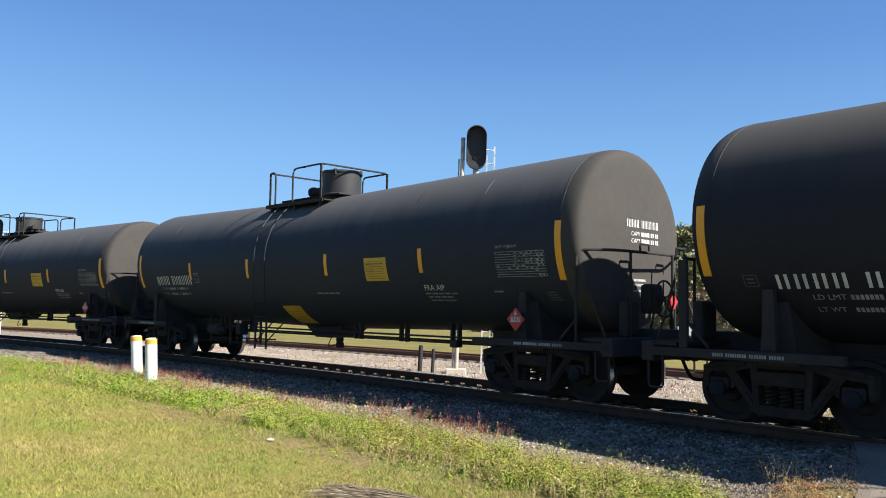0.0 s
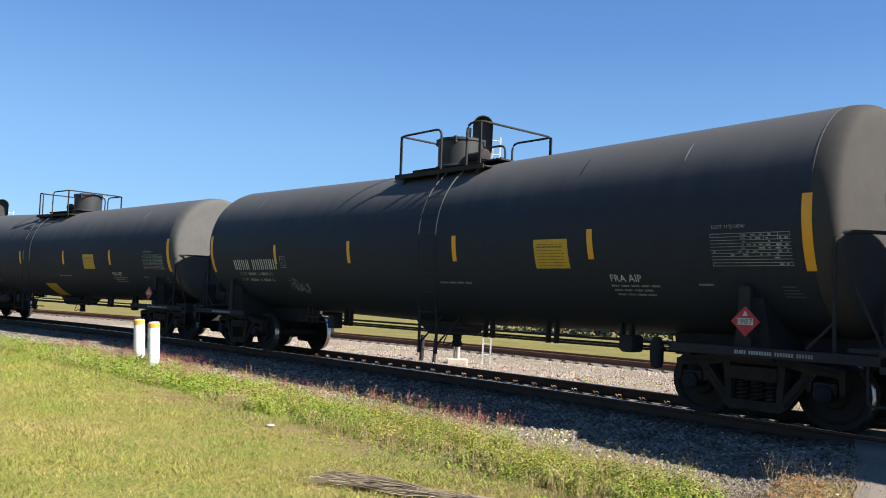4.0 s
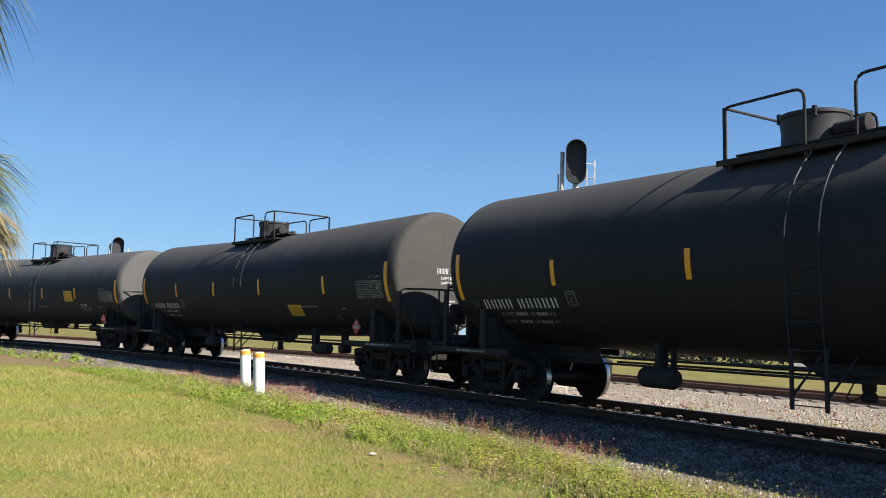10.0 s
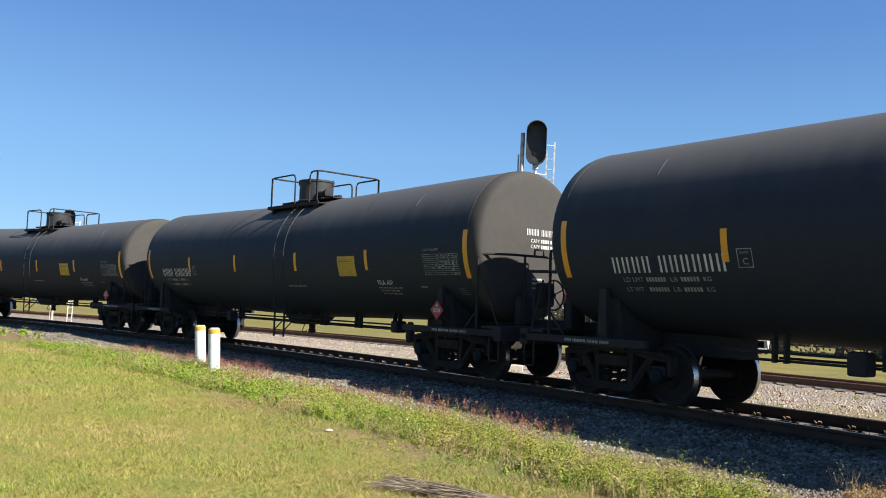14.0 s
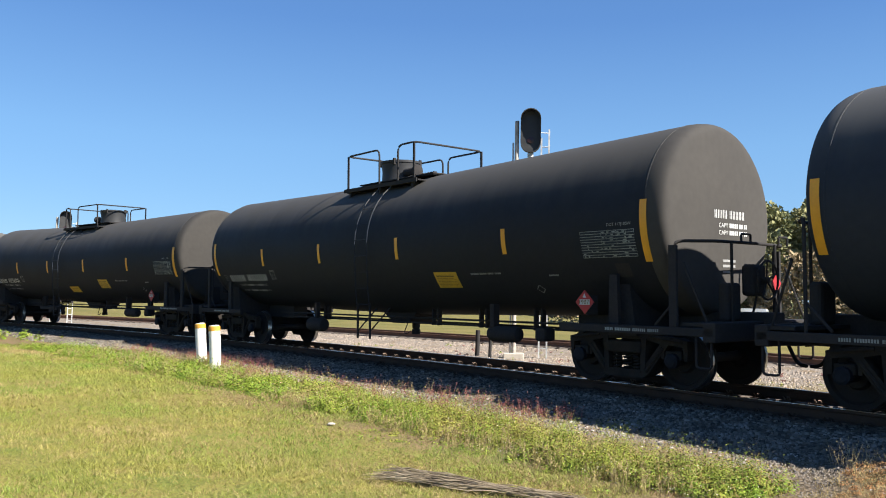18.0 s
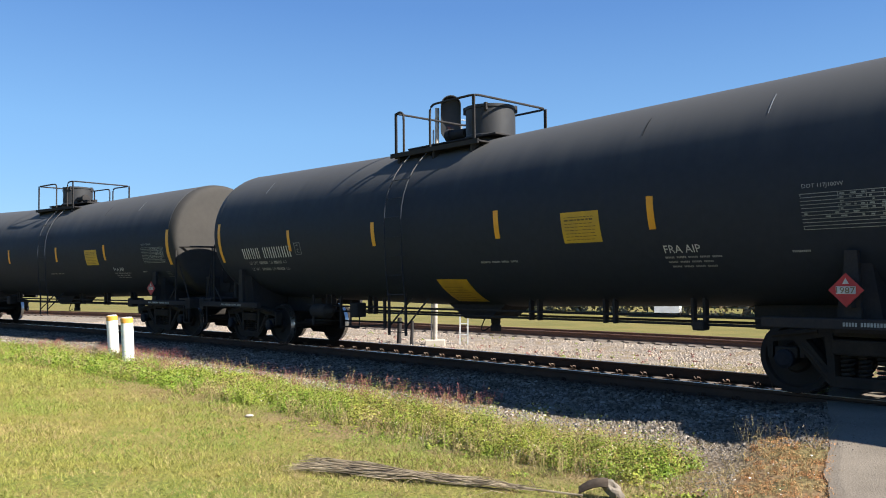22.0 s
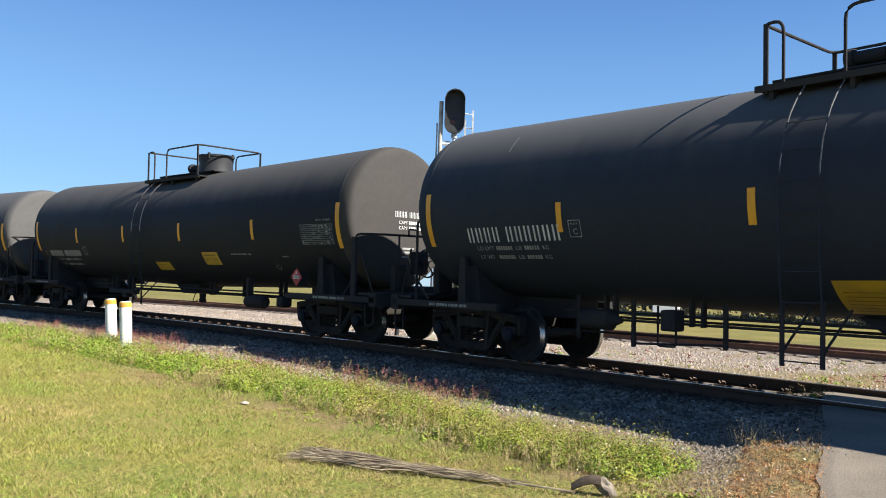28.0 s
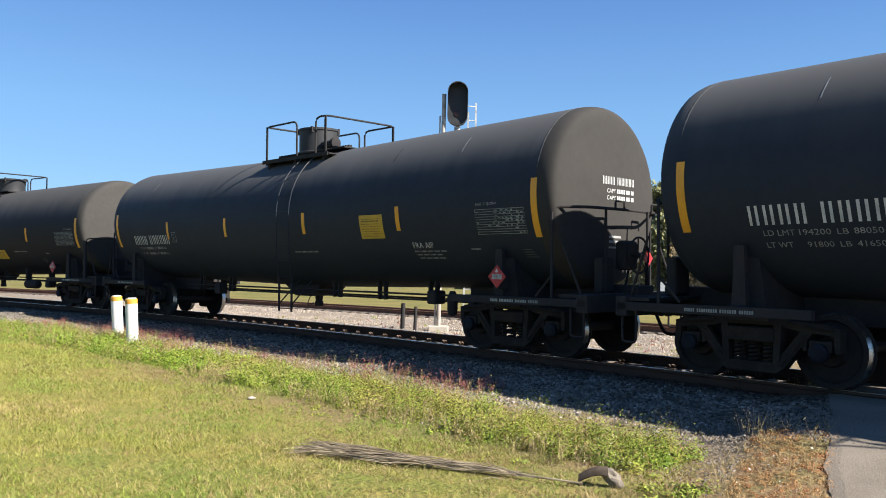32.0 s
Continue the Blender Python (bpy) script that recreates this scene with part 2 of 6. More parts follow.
BARK = mat("palm_bark", (0.17, 0.13, 0.10), 0.9, second=(0.24, 0.20, 0.16), scale=6, fine=40, bump=0.01)
# leaf colour paled to stand for the haze of distance
TREEL = mat("oak_leaves", (0.19, 0.20, 0.095), 0.8, spec=0.1, second=(0.28, 0.26, 0.13), scale=0.4, fine=3, island=0.6)
SCRUB = mat("tan_withered_shrub", (0.33, 0.25, 0.15), 0.9, spec=0.1, second=(0.21, 0.165, 0.10), scale=0.35, fine=3, island=0.7)
TWIG = mat("grey_dead_twigs", (0.36, 0.29, 0.19), 0.9, second=(0.17, 0.13, 0.088), scale=5, fine=40, island=0.9)
CONC = mat("pale_concrete", (0.45, 0.40, 0.33), 0.9, second=(0.36, 0.32, 0.27), scale=5, fine=40, bump=0.004)
VEHW = mat("white_vehicle_paint", (0.75, 0.75, 0.75), 0.3, scale=1, fine=10, mix=0.1)
GLASSD = mat("dark_window_glass", (0.03, 0.035, 0.04), 0.15, scale=1, fine=10, mix=0.1)
RIND = mat("dark_brown_leaf_rind", (0.062, 0.046, 0.034), 0.85, second=(0.11, 0.085, 0.062), scale=7, fine=40, bump=0.006, spec=0.15)
RUBBER = mat("dark_rubber", (0.014, 0.012, 0.011), 0.8, spec=0.2, scale=6, fine=50)
CLOTH = mat("pale_torn_fibre", (0.23, 0.195, 0.155), 0.9, second=(0.13, 0.105, 0.08), scale=9, fine=60, bump=0.006)


def zone_material():
    """The ground: lawn soil, weed soil, grey ballast and pale gravel by zone, each with its own grain."""
    m = bpy.data.materials.new("ground_zones")
    m.use_nodes = True
    n, l = m.node_tree.nodes, m.node_tree.links
    b = n["Principled BSDF"]
    b.inputs["Roughness"].default_value = 0.95
    b.inputs["Specular IOR Level"].default_value = 0.15
    co = n.new("ShaderNodeTexCoord")

    def noise_tex(scale, detail=6):
        t = n.new("ShaderNodeTexNoise")
        t.inputs["Scale"].default_value, t.inputs["Detail"].default_value = scale, detail
        l.new(co.outputs["Object"], t.inputs["Vector"])
        return t

    def blend(fac, a, c):
        x = n.new("ShaderNodeMix")
        x.data_type = "RGBA"
        l.new(fac, x.inputs[0])
        for sock, v in ((x.inputs[6], a), (x.inputs[7], c)):
            if isinstance(v, tuple):
                sock.default_value = (*v, 1)
            else:
                l.new(v, sock)
        return x.outputs[2]

    def spread(out, lo, hi):
        r = n.new("ShaderNodeMapRange")
        r.inputs[1].default_value, r.inputs[2].default_value = lo, hi
        l.new(out, r.inputs[0])
        return r.outputs[0]
    big, mid, fine = noise_tex(0.35, 4), noise_tex(2.2), noise_tex(38, 3)
    lawn = blend(spread(big.outputs[0], 0.38, 0.62), (0.125, 0.155, 0.028), (0.22, 0.18, 0.055))
    lawn = blend(spread(mid.outputs[0], 0.45, 0.7), lawn, (0.24, 0.185, 0.06))
    lawn = blend(spread(fine.outputs[0], 0.5, 0.75), lawn, (0.06, 0.07, 0.018))
    vor = n.new("ShaderNodeTexVoronoi")
    vor.inputs["Scale"].default_value = 19
    l.new(co.outputs["Object"], vor.inputs["Vector"])
    sep = n.new("ShaderNodeSeparateColor")
    l.new(vor.outputs["Color"], sep.inputs[0])
    grey = blend(sep.outputs[0], (0.065, 0.050, 0.035), (0.189, 0.153, 0.114))
    pale = blend(sep.outputs[1], (0.155, 0.128, 0.10), (0.285, 0.245, 0.20))
    pale = blend(spread(mid.outputs[0], 0.48, 0.66), pale, (0.20, 0.15, 0.095))
    dry = blend(spread(big.outputs[0], 0.4, 0.6), (0.185, 0.150, 0.050), (0.135, 0.125, 0.038))
    soil = blend(spread(mid.outputs[0], 0.4, 0.65), (0.195, 0.130, 0.072), (0.15, 0.125, 0.052))
    at_ = n.new("ShaderNodeVertexColor")
    at_.layer_name = "zone"
    z = n.new("ShaderNodeSeparateColor")
    l.new(at_.outputs[0], z.inputs[0])
    c = blend(at_.outputs[1], dry, blend(z.outputs[2], lawn, soil))
    c = blend(z.outputs[0], c, grey)
    c = blend(z.outputs[1], c, pale)
    l.new(c, b.inputs["Base Color"])
    bp = n.new("ShaderNodeBump")
    bp.inputs["Strength"].default_value, bp.inputs["Distance"].default_value = 0.7, 0.03
    l.new(vor.outputs["Distance"], bp.inputs["Height"])
    l.new(bp.outputs[0], b.inputs["Normal"])
    return m


# ---- mesh helpers ----
def mesh_of(name, bm, material):
    me = bpy.data.meshes.new(name)
    bmesh.ops.recalc_face_normals(bm, faces=bm.faces)
    bm.to_mesh(me)
    bm.free()
    me.materials.append(material)
    return me


def part(name, bm, material, parent=None, label="", smooth=False):
    """Links a bmesh as one mesh object, under a thing or a part."""
    me = bm if isinstance(bm, bpy.types.Mesh) else mesh_of(name, bm, material)
    ob = new(name, me)
    if smooth:
        me.shade_smooth()
        me.set_sharp_from_angle(angle=radians(38))
    ob.parent = parent
    if label:
        tagged(ob, label)
    if name.endswith(("_line", "_mark", "_figure_bar", "load_lettering", "tank_class_lettering", "spec_lettering", "sill_lettering", "small_stencil", "_scrawl")):
        tagged(ob, kind="stuff")
    return ob


def box(x0, x1, y0, y1, z0, z1, bevel=0.0, bm=None):
    out = bm or bmesh.new()
    made = bmesh.ops.create_cube(out, size=1.0)["verts"]
    for v in made:
        v.co = Vector(((x0 + x1) / 2 + v.co.x * (x1 - x0), (y0 + y1) / 2 + v.co.y * (y1 - y0), (z0 + z1) / 2 + v.co.z * (z1 - z0)))
    if bevel:
        edges = list({e for v in made for e in v.link_edges})
        bmesh.ops.bevel(out, geom=edges, offset=bevel, segments=2, profile=0.5, affect="EDGES")
    return out


def tube(points, r, n=8, bm=None, closed=False):
    """A round bar along a line of points."""
    out = bm or bmesh.new()
    pts = [Vector(p) for p in points]
    rings = []
    for i, p in enumerate(pts):
        a = pts[i] - pts[i - 1] if i else pts[1] - pts[0]
        b = pts[i + 1] - pts[i] if i < len(pts) - 1 else pts[i] - pts[i - 1]
        d = (a.normalized() + b.normalized()).normalized()
        u = d.cross(Vector((0, 0, 1)) if abs(d.z) < 0.9 else Vector((1, 0, 0))).normalized()
        w = d.cross(u)
        rr = r if not isinstance(r, (list, tuple)) else r[i]
        rings.append([out.verts.new(p + (u * math.cos(k * 2 * math.pi / n) + w * math.sin(k * 2 * math.pi / n)) * rr) for k in range(n)])
    for ra, rb in zip(rings, rings[1:]):
        for k in range(n):
            out.faces.new((ra[k], ra[(k + 1) % n], rb[(k + 1) % n], rb[k]))
    out.faces.new(rings[0])
    out.faces.new(rings[-1])
    return out


def bent(points, radius=0.12, steps=4):
    """A line of points with rounded corners, for bent pipe."""
    pts = [Vector(p) for p in points]
    out = [pts[0]]
    for a, b, c in zip(pts, pts[1:], pts[2:]):
        ra = min(radius, (b - a).length * 0.45)
        rc = min(radius, (c - b).length * 0.45)
        p, q = b + (a - b).normalized() * ra, b + (c - b).normalized() * rc
        for i in range(steps + 1):
            f = i / steps
            out.append((p * (1 - f) + b * f) * (1 - f) + (b * (1 - f) + q * f) * f)
    return out + [pts[-1]]


def lathe(profile, n=32, axis="z", centre=(0, 0, 0), bm=None):
    """Turns (radius, height) pairs round an axis."""
    out = bm or bmesh.new()
    rings = []
    for r, h in profile:
        ring = []
        for k in range(n):
            a = 2 * math.pi * k / n
            p = (r * math.cos(a), r * math.sin(a), h)
            if axis == "y":
                p = (p[0], p[2], p[1])
            if axis == "x":
                p = (p[2], p[0], p[1])
            ring.append(out.verts.new(Vector(p) + Vector(centre)))
        rings.append(ring)
    for ra, rb in zip(rings, rings[1:]):
        for k in range(n):
            out.faces.new((ra[k], ra[(k + 1) % n], rb[(k + 1) % n], rb[k]))
    for ring in (rings[0], rings[-1]):
        out.faces.new(ring)
    return out


def prism(outline, y0, y1, bm=None):
    """An (x, z) outline with thickness along y."""
    out = bm or bmesh.new()
    a = [out.verts.new((x, y0, z)) for x, z in outline]
    b = [out.verts.new((x, y1, z)) for x, z in outline]
    out.faces.new(a)
    out.faces.new(b[::-1])
    for i in range(len(a)):
        j = (i + 1) % len(a)
        out.faces.new((a[i], b[i], b[j], a[j]))
    return out


def from_arrays(name, verts, sides, material):
    """A mesh of many loose faces, each with its own corners: verts is (faces * sides, 3)."""
    count = len(verts) // sides
    me = bpy.data.meshes.new(name)
    me.vertices.add(len(verts))
    me.vertices.foreach_set("co", np.asarray(verts, np.float32).ravel())
    me.loops.add(count * sides)
    me.loops.foreach_set("vertex_index", np.arange(count * sides, dtype=np.int32))
    me.polygons.add(count)
    me.polygons.foreach_set("loop_start", np.arange(0, count * sides, sides, dtype=np.int32))
    me.update(calc_edges=True)
    me.materials.append(material)
    return me


def letters(text, height, width=None):
    """Flat lettering as a bmesh in x and z, from the lower left corner."""
    cu = bpy.data.curves.new("lettering", "FONT")
    cu.body, cu.size = text, 1.0
    cu.resolution_u = 2
    ob = bpy.data.objects.new("lettering", cu)
    me = bpy.data.meshes.new_from_object(ob)
    bpy.data.objects.remove(ob)
    bm = bmesh.new()
    bm.from_mesh(me)
    bpy.data.meshes.remove(me)
    xs, ys = [v.co.x for v in bm.verts], [v.co.y for v in bm.verts]
    k = height / (max(ys) - min(ys))
    kx = k if width is None else width / (max(xs) - min(xs))
    x0, y0 = min(xs), min(ys)
    for v in bm.verts:
        v.co = Vector(((v.co.x - x0) * kx, 0, (v.co.y - y0) * k))
    return bm


# ---- the line of the track ----
CANT = 0.0253
S0 = np.linspace(-220, 160, 3801)
KAPPA = np.clip(0.00492 - 0.00017 * S0, 0.0, 0.0115)
KAPPA[S0 < -75] = 0.0
STEP = S0[1] - S0[0]
HEAD_A = np.cumsum(KAPPA) * STEP
HEAD_A -= np.interp(0, S0, HEAD_A)
TX = np.cumsum(np.cos(HEAD_A)) * STEP
TY = np.cumsum(-np.sin(HEAD_A)) * STEP
TX -= np.interp(0, S0, TX)
TY += 10.757 - np.interp(0, S0, TY)


def on_track(s, lat=0.0, z=0.0):
    """The place s metres along the track and lat metres from its middle, on the lawn's side if positive."""
    a = np.interp(s, S0, HEAD_A)
    x, y = np.interp(s, S0, TX), np.interp(s, S0, TY)
    return Vector((x - math.sin(a) * lat, y - math.cos(a) * lat, z))


def along(s):
    return math.degrees(-np.interp(s, S0, HEAD_A))


def lateral(x, y):
    """Metres along and beside the track of many points."""
    sx, sy, ss, sa = TX[::8], TY[::8], S0[::8], HEAD_A[::8]
    best_s, best_d = np.zeros(len(x)), np.zeros(len(x))
    for i in range(0, len(x), 4000):
        dx, dy = x[i:i + 4000, None] - sx[None], y[i:i + 4000, None] - sy[None]
        j = np.argmin(dx * dx + dy * dy, axis=1)
        r = np.arange(len(j))
        best_s[i:i + 4000] = ss[j]
        best_d[i:i + 4000] = -np.sin(sa[j]) * dx[r, j] - np.cos(sa[j]) * dy[r, j]
    return best_s, best_d


PROFILE_D = [-500, -17, -14, -12.4, -8.6, -7.4, -3.6, -2.4, -1.7, 0.80, 0.90, 1.6, 3.1, 4.6, 6.5, 500]
PROFILE_Z = [-0.50, -0.48, -0.42, -0.24, -0.24, -0.36, -0.33, -0.26, -0.22, -0.22, -0.178, -0.205, -0.36, -0.43, -0.42, -0.40]


def ground_z(d):
    return np.interp(d, PROFILE_D, PROFILE_Z)


def road_edge(y):
    """Where the lane's left edge runs."""
    return np.where(y < 11.4, -3.77 - 0.474 * (y - 7.91), -5.42 + 0.20 * (y - 11.4))


def road_side(x, y):
    """Metres to the right of the lane's left edge."""
    return x - road_edge(y)


ROAD_D = [-20, -13, -9, -4, -1.7, 1.7, 2.6, 4.5, 7, 30]
ROAD_Z = [-0.42, -0.12, -0.10, -0.15, -0.065, -0.065, -0.11, -0.30, -0.37, -0.375]


def road_z(d):
    return np.interp(d, ROAD_D, ROAD_Z)


# ---- ground ----
def build_ground():
    gx = np.concatenate([[-2500, -900, -400, -220, -140], np.arange(-100, -40, 2.0), np.arange(-40, -22, 0.6), np.arange(-22, 6, 0.22), np.arange(6, 40, 3.0), [60, 120, 300, 900, 2500]])
    gy = np.concatenate([[-2500, -900, -300, -100, -40], np.arange(-20, 0, 1.5), np.arange(0, 13, 0.2), np.arange(13, 32, 0.6), np.arange(32, 80, 4.0), [100, 160, 300, 900, 2500]])
    X, Y = np.meshgrid(gx, gy)
    x, y = X.ravel(), Y.ravel()
    s, d = lateral(x, y)
    z = ground_z(d)
    near = (np.abs(d) < 25) & (s > -60) & (s < 20)
    lump = np.array([noise.noise((a * 0.7, b * 0.7, 0.0)) * 0.025 + noise.noise((a * 2.7, b * 2.7, 3.0)) * 0.012 if k else 0.0 for a, b, k in zip(x, y, near)])
    rough = np.where(np.abs(d) < 2.2, 0.4, 1.0)
    z = z + lump * rough
    by_road = np.clip((road_side(x, y) + 1.3) / 1.2, 0, 1) * np.clip((np.abs(d) - 1.4) / 0.6, 0, 1)
    by_road = by_road * by_road * (3 - 2 * by_road)
    z = z * (1 - by_road) + (road_z(d) - 0.025) * by_road
    z = np.maximum(z, -0.22 + 0.12 * np.clip((road_side(x, y) + 0.9) / 0.8, 0, 1) * (np.abs(d) < 1.6) - 0.02 * (np.abs(d) >= 1.6) * 50)
    z = np.where(road_side(x, y) > 0.15, np.minimum(z, road_z(d) - 0.06), z)
    nx = len(gx)
    faces = [(j * nx + i, j * nx + i + 1, (j + 1) * nx + i + 1, (j + 1) * nx + i) for j in range(len(gy) - 1) for i in range(nx - 1)]
    me = bpy.data.meshes.new("ground")
    me.from_pydata(np.stack([x, y, z], 1).tolist(), [], faces)
    me.materials.append(zone_material())
    wob = np.array([noise.noise((a * 0.35, b * 0.35, 7.0)) if k else 0.0 for a, b, k in zip(x, y, near)])
    fine = np.array([noise.noise((a * 1.7, b * 1.7, 9.0)) if k else 0.0 for a, b, k in zip(x, y, near)])
    edge = d + 0.9 * wob + 0.3 * fine
    ballast = np.clip((3.35 - edge) / 0.5, 0, 1) * np.clip((d + 2.6) / 0.5, 0, 1)
    gravel = np.clip((-2.2 - d) / 0.6, 0, 1) * np.clip((d + 14.6 + wob) / 0.8, 0, 1)
    soil = np.clip((6.2 - edge) / 0.8, 0, 1) * np.clip((d - 2.6) / 0.5, 0, 1)
    # weedy soil between the tracks towards the lane
    weedy = np.clip((s + 11 + 2 * wob) / 4, 0, 1) * np.clip((-1.9 - d) / 0.4, 0, 1) * np.clip((d + 4.6 + wob + 1.2 * fine + 4.6 * np.clip((s + 10) / 3.5, 0, 1)) / 0.9, 0, 1) * np.clip((25 - s) / 6, 0, 1)
    gravel = gravel * (1 - 0.9 * weedy)
    soil = np.maximum(soil, weedy)
    # the verge by the road is gravelly
    rs = road_side(x, y)
    verge = np.clip((rs + 1.5 + wob) / 0.5, 0, 1) * np.clip((d - 2.0) / 0.5, 0, 1) * np.clip((5.0 - d + wob) / 0.6, 0, 1)
    ballast = np.maximum(ballast, verge * 0.9 * np.clip((4.3 - d) / 0.4, 0, 1) * np.clip((-0.5 - rs) / 0.3, 0, 1))
    soil = np.maximum(soil, verge)
    col = me.color_attributes.new("zone", "FLOAT_COLOR", "POINT")
    col.data.foreach_set("color", np.stack([ballast, gravel, soil, np.clip((d + 15.5) / 1.5, 0, 1)], 1).astype(np.float32).ravel())
    ob = new("ground", me)
    me.shade_smooth()
    return tagged(ob, "mown lawn, weedy verge and gravel track bed", "ground", kind="structure")


build_ground()


def build_road():
    bm = bmesh.new()
    rows = []
    rnd = random.Random(5)
    for y in [-60, -30, -15] + [-10 + 0.3 * i for i in range(34)] + [0.2 + 0.09 * i for i in range(170)] + [15.6 + 0.4 * i for i in range(26)] + [30, 45, 60, 100]:
        row = []
        for k, w in enumerate((0.0, 0.12, 0.7, 1.6, 3.2, 5.2, 7.2)):
            x = float(road_edge(y)) + w + (0.07 * noise.noise((y * 1.1, 0.0, 4.0)) + 0.045 * noise.noise((y * 5.0, k, 4.0)) + rnd.uniform(-0.008, 0.008) if k < 2 else 0.0)
            d = lateral(np.array([x]), np.array([float(y)]))[1][0]
            z = float(road_z(d))
            row.append(bm.verts.new((x, y, z - (0.012 if k == 0 else 0.0))))
        rows.append(row)
    for a, b in zip(rows, rows[1:]):
        for i in range(len(a) - 1):
            bm.faces.new((a[i], a[i + 1], b[i + 1], b[i]))
    low = [bm.verts.new((r[0].co.x - 0.02, r[0].co.y, r[0].co.z - 0.25)) for r in rows]
    for a, b, p, q in zip(rows, rows[1:], low, low[1:]):
        bm.faces.new((a[0], b[0], q, p))
    ob = part("road", bm, ASPH)
    return tagged(ob, "worn grey asphalt lane crossing the tracks", "road", kind="structure")


build_road()


# ---- tracks ----
RAIL_OUTLINE = [(-0.068, -0.172), (0.068, -0.172), (0.068, -0.160), (0.012, -0.145), (0.010, -0.05), (0.036, -0.036), (0.036, -0.008),
                (0.028, 0.0), (-0.028, 0.0), (-0.036, -0.008), (-0.036, -0.036), (-0.010, -0.05), (-0.012, -0.145), (-0.068, -0.160)]


def sweep(offset, lift, s0, s1, step=1.0, outline=RAIL_OUTLINE):
    bm = bmesh.new()
    rings = []
    for s in np.arange(s0, s1 + step / 2, step):
        rings.append([bm.verts.new(on_track(s, offset + o, lift + z)) for o, z in outline])
    n = len(outline)
    for a, b in zip(rings, rings[1:]):
        for k in range(n):
            bm.faces.new((a[k], a[(k + 1) % n], b[(k + 1) % n], b[k]))
    bm.faces.new(rings[0])
    bm.faces.new(rings[-1])
    return bm


def rail(parent, offset, lift, web, head):
    ob = part("rail", sweep(offset, lift, -150, 110), web, parent)
    top = sweep(offset, lift, -150, 110, outline=[(-0.027, -0.003), (0.027, -0.003), (0.027, 0.0025), (-0.027, 0.0025)])
    part("rail_head", top, head, ob, "polished running surface")
    return ob


def tie_mesh():
    return mesh_of("tie", box(-0.115, 0.115, -1.3, 1.3, -0.33, -0.186, 0.012), TIE)


def clip_mesh(field):
    """A dark tie plate with bent spring clips: pale rusty towards the gauge, painted shade-dark on the field side."""
    bm = box(-0.09, 0.09, -0.17, 0.17, -0.186, -0.172)
    plate = len(bm.faces)
    for side in (-field, field):
        for e in (-1, 1):
            tube([(e * 0.045, side * 0.075, -0.165), (e * 0.05, side * 0.11, -0.118), (e * 0.03, side * 0.145, -0.112), (e * 0.015, side * 0.115, -0.15)], 0.0095, 5, bm)
        if side == -field:
            gauge = len(bm.faces)
    bm.faces.ensure_lookup_table()
    # only gauge-side clips turn pale; field-side shade stays in the dark colour
    for f in bm.faces[plate:gauge]:
        f.material_index = 1
    me = mesh_of("tie_plate", bm, RAILM)
    me.materials.append(CLIP)
    return me


def build_track(name, label, offset, lift, web, head, s_from, s_to, with_clips):
    track = new(name)
    tagged(track, label, "railway track", kind="structure")
    for g in (0.7535, -0.7535):
        rail(track, offset + g, lift - CANT * g * (offset == 0), web, head)
    tie, plates = tie_mesh(), (clip_mesh(-1), clip_mesh(1))
    rnd = random.Random(3)
    s = s_from
    while s < s_to:
        p = on_track(s, offset, lift)
        m = pose(p.x, p.y, p.z, 0, 0, along(s) + rnd.uniform(-1.2, 1.2))
        ob = part("tie", tie, None, track)
        ob.matrix_basis = m
        if with_clips:
            for g in (0.7535, -0.7535):
                q = on_track(s, offset + g, lift - CANT * g)
                c = part("tie_plate", plates[g < 0], None, track)
                c.matrix_basis = pose(q.x, q.y, q.z, 0, 0, along(s))
        s += 0.495
    return track


build_track("railway_track", "near railway track with rusty clips and polished rail heads", 0.0, 0.0, RAILM, HEADM, -48, 14, True)
build_track("railway_track", "far railway track with brown rusty rails", -10.5, -0.02, RUST, RUST, -52, 30, False)


# ---- stones ----
def bed_z(x, y, d):
    """The ground's height, with the rise towards the lane."""
    by_road = np.clip((road_side(x, y) + 1.3) / 1.2, 0, 1) * np.clip((np.abs(d) - 1.4) / 0.6, 0, 1)
    by_road = by_road * by_road * (3 - 2 * by_road)
    z = ground_z(d) * (1 - by_road) + (road_z(d) - 0.025) * by_road
    return np.where(np.abs(d) < 1.6, np.maximum(z, -0.22 + 0.12 * np.clip((road_side(x, y) + 0.9) / 0.8, 0, 1)), z)


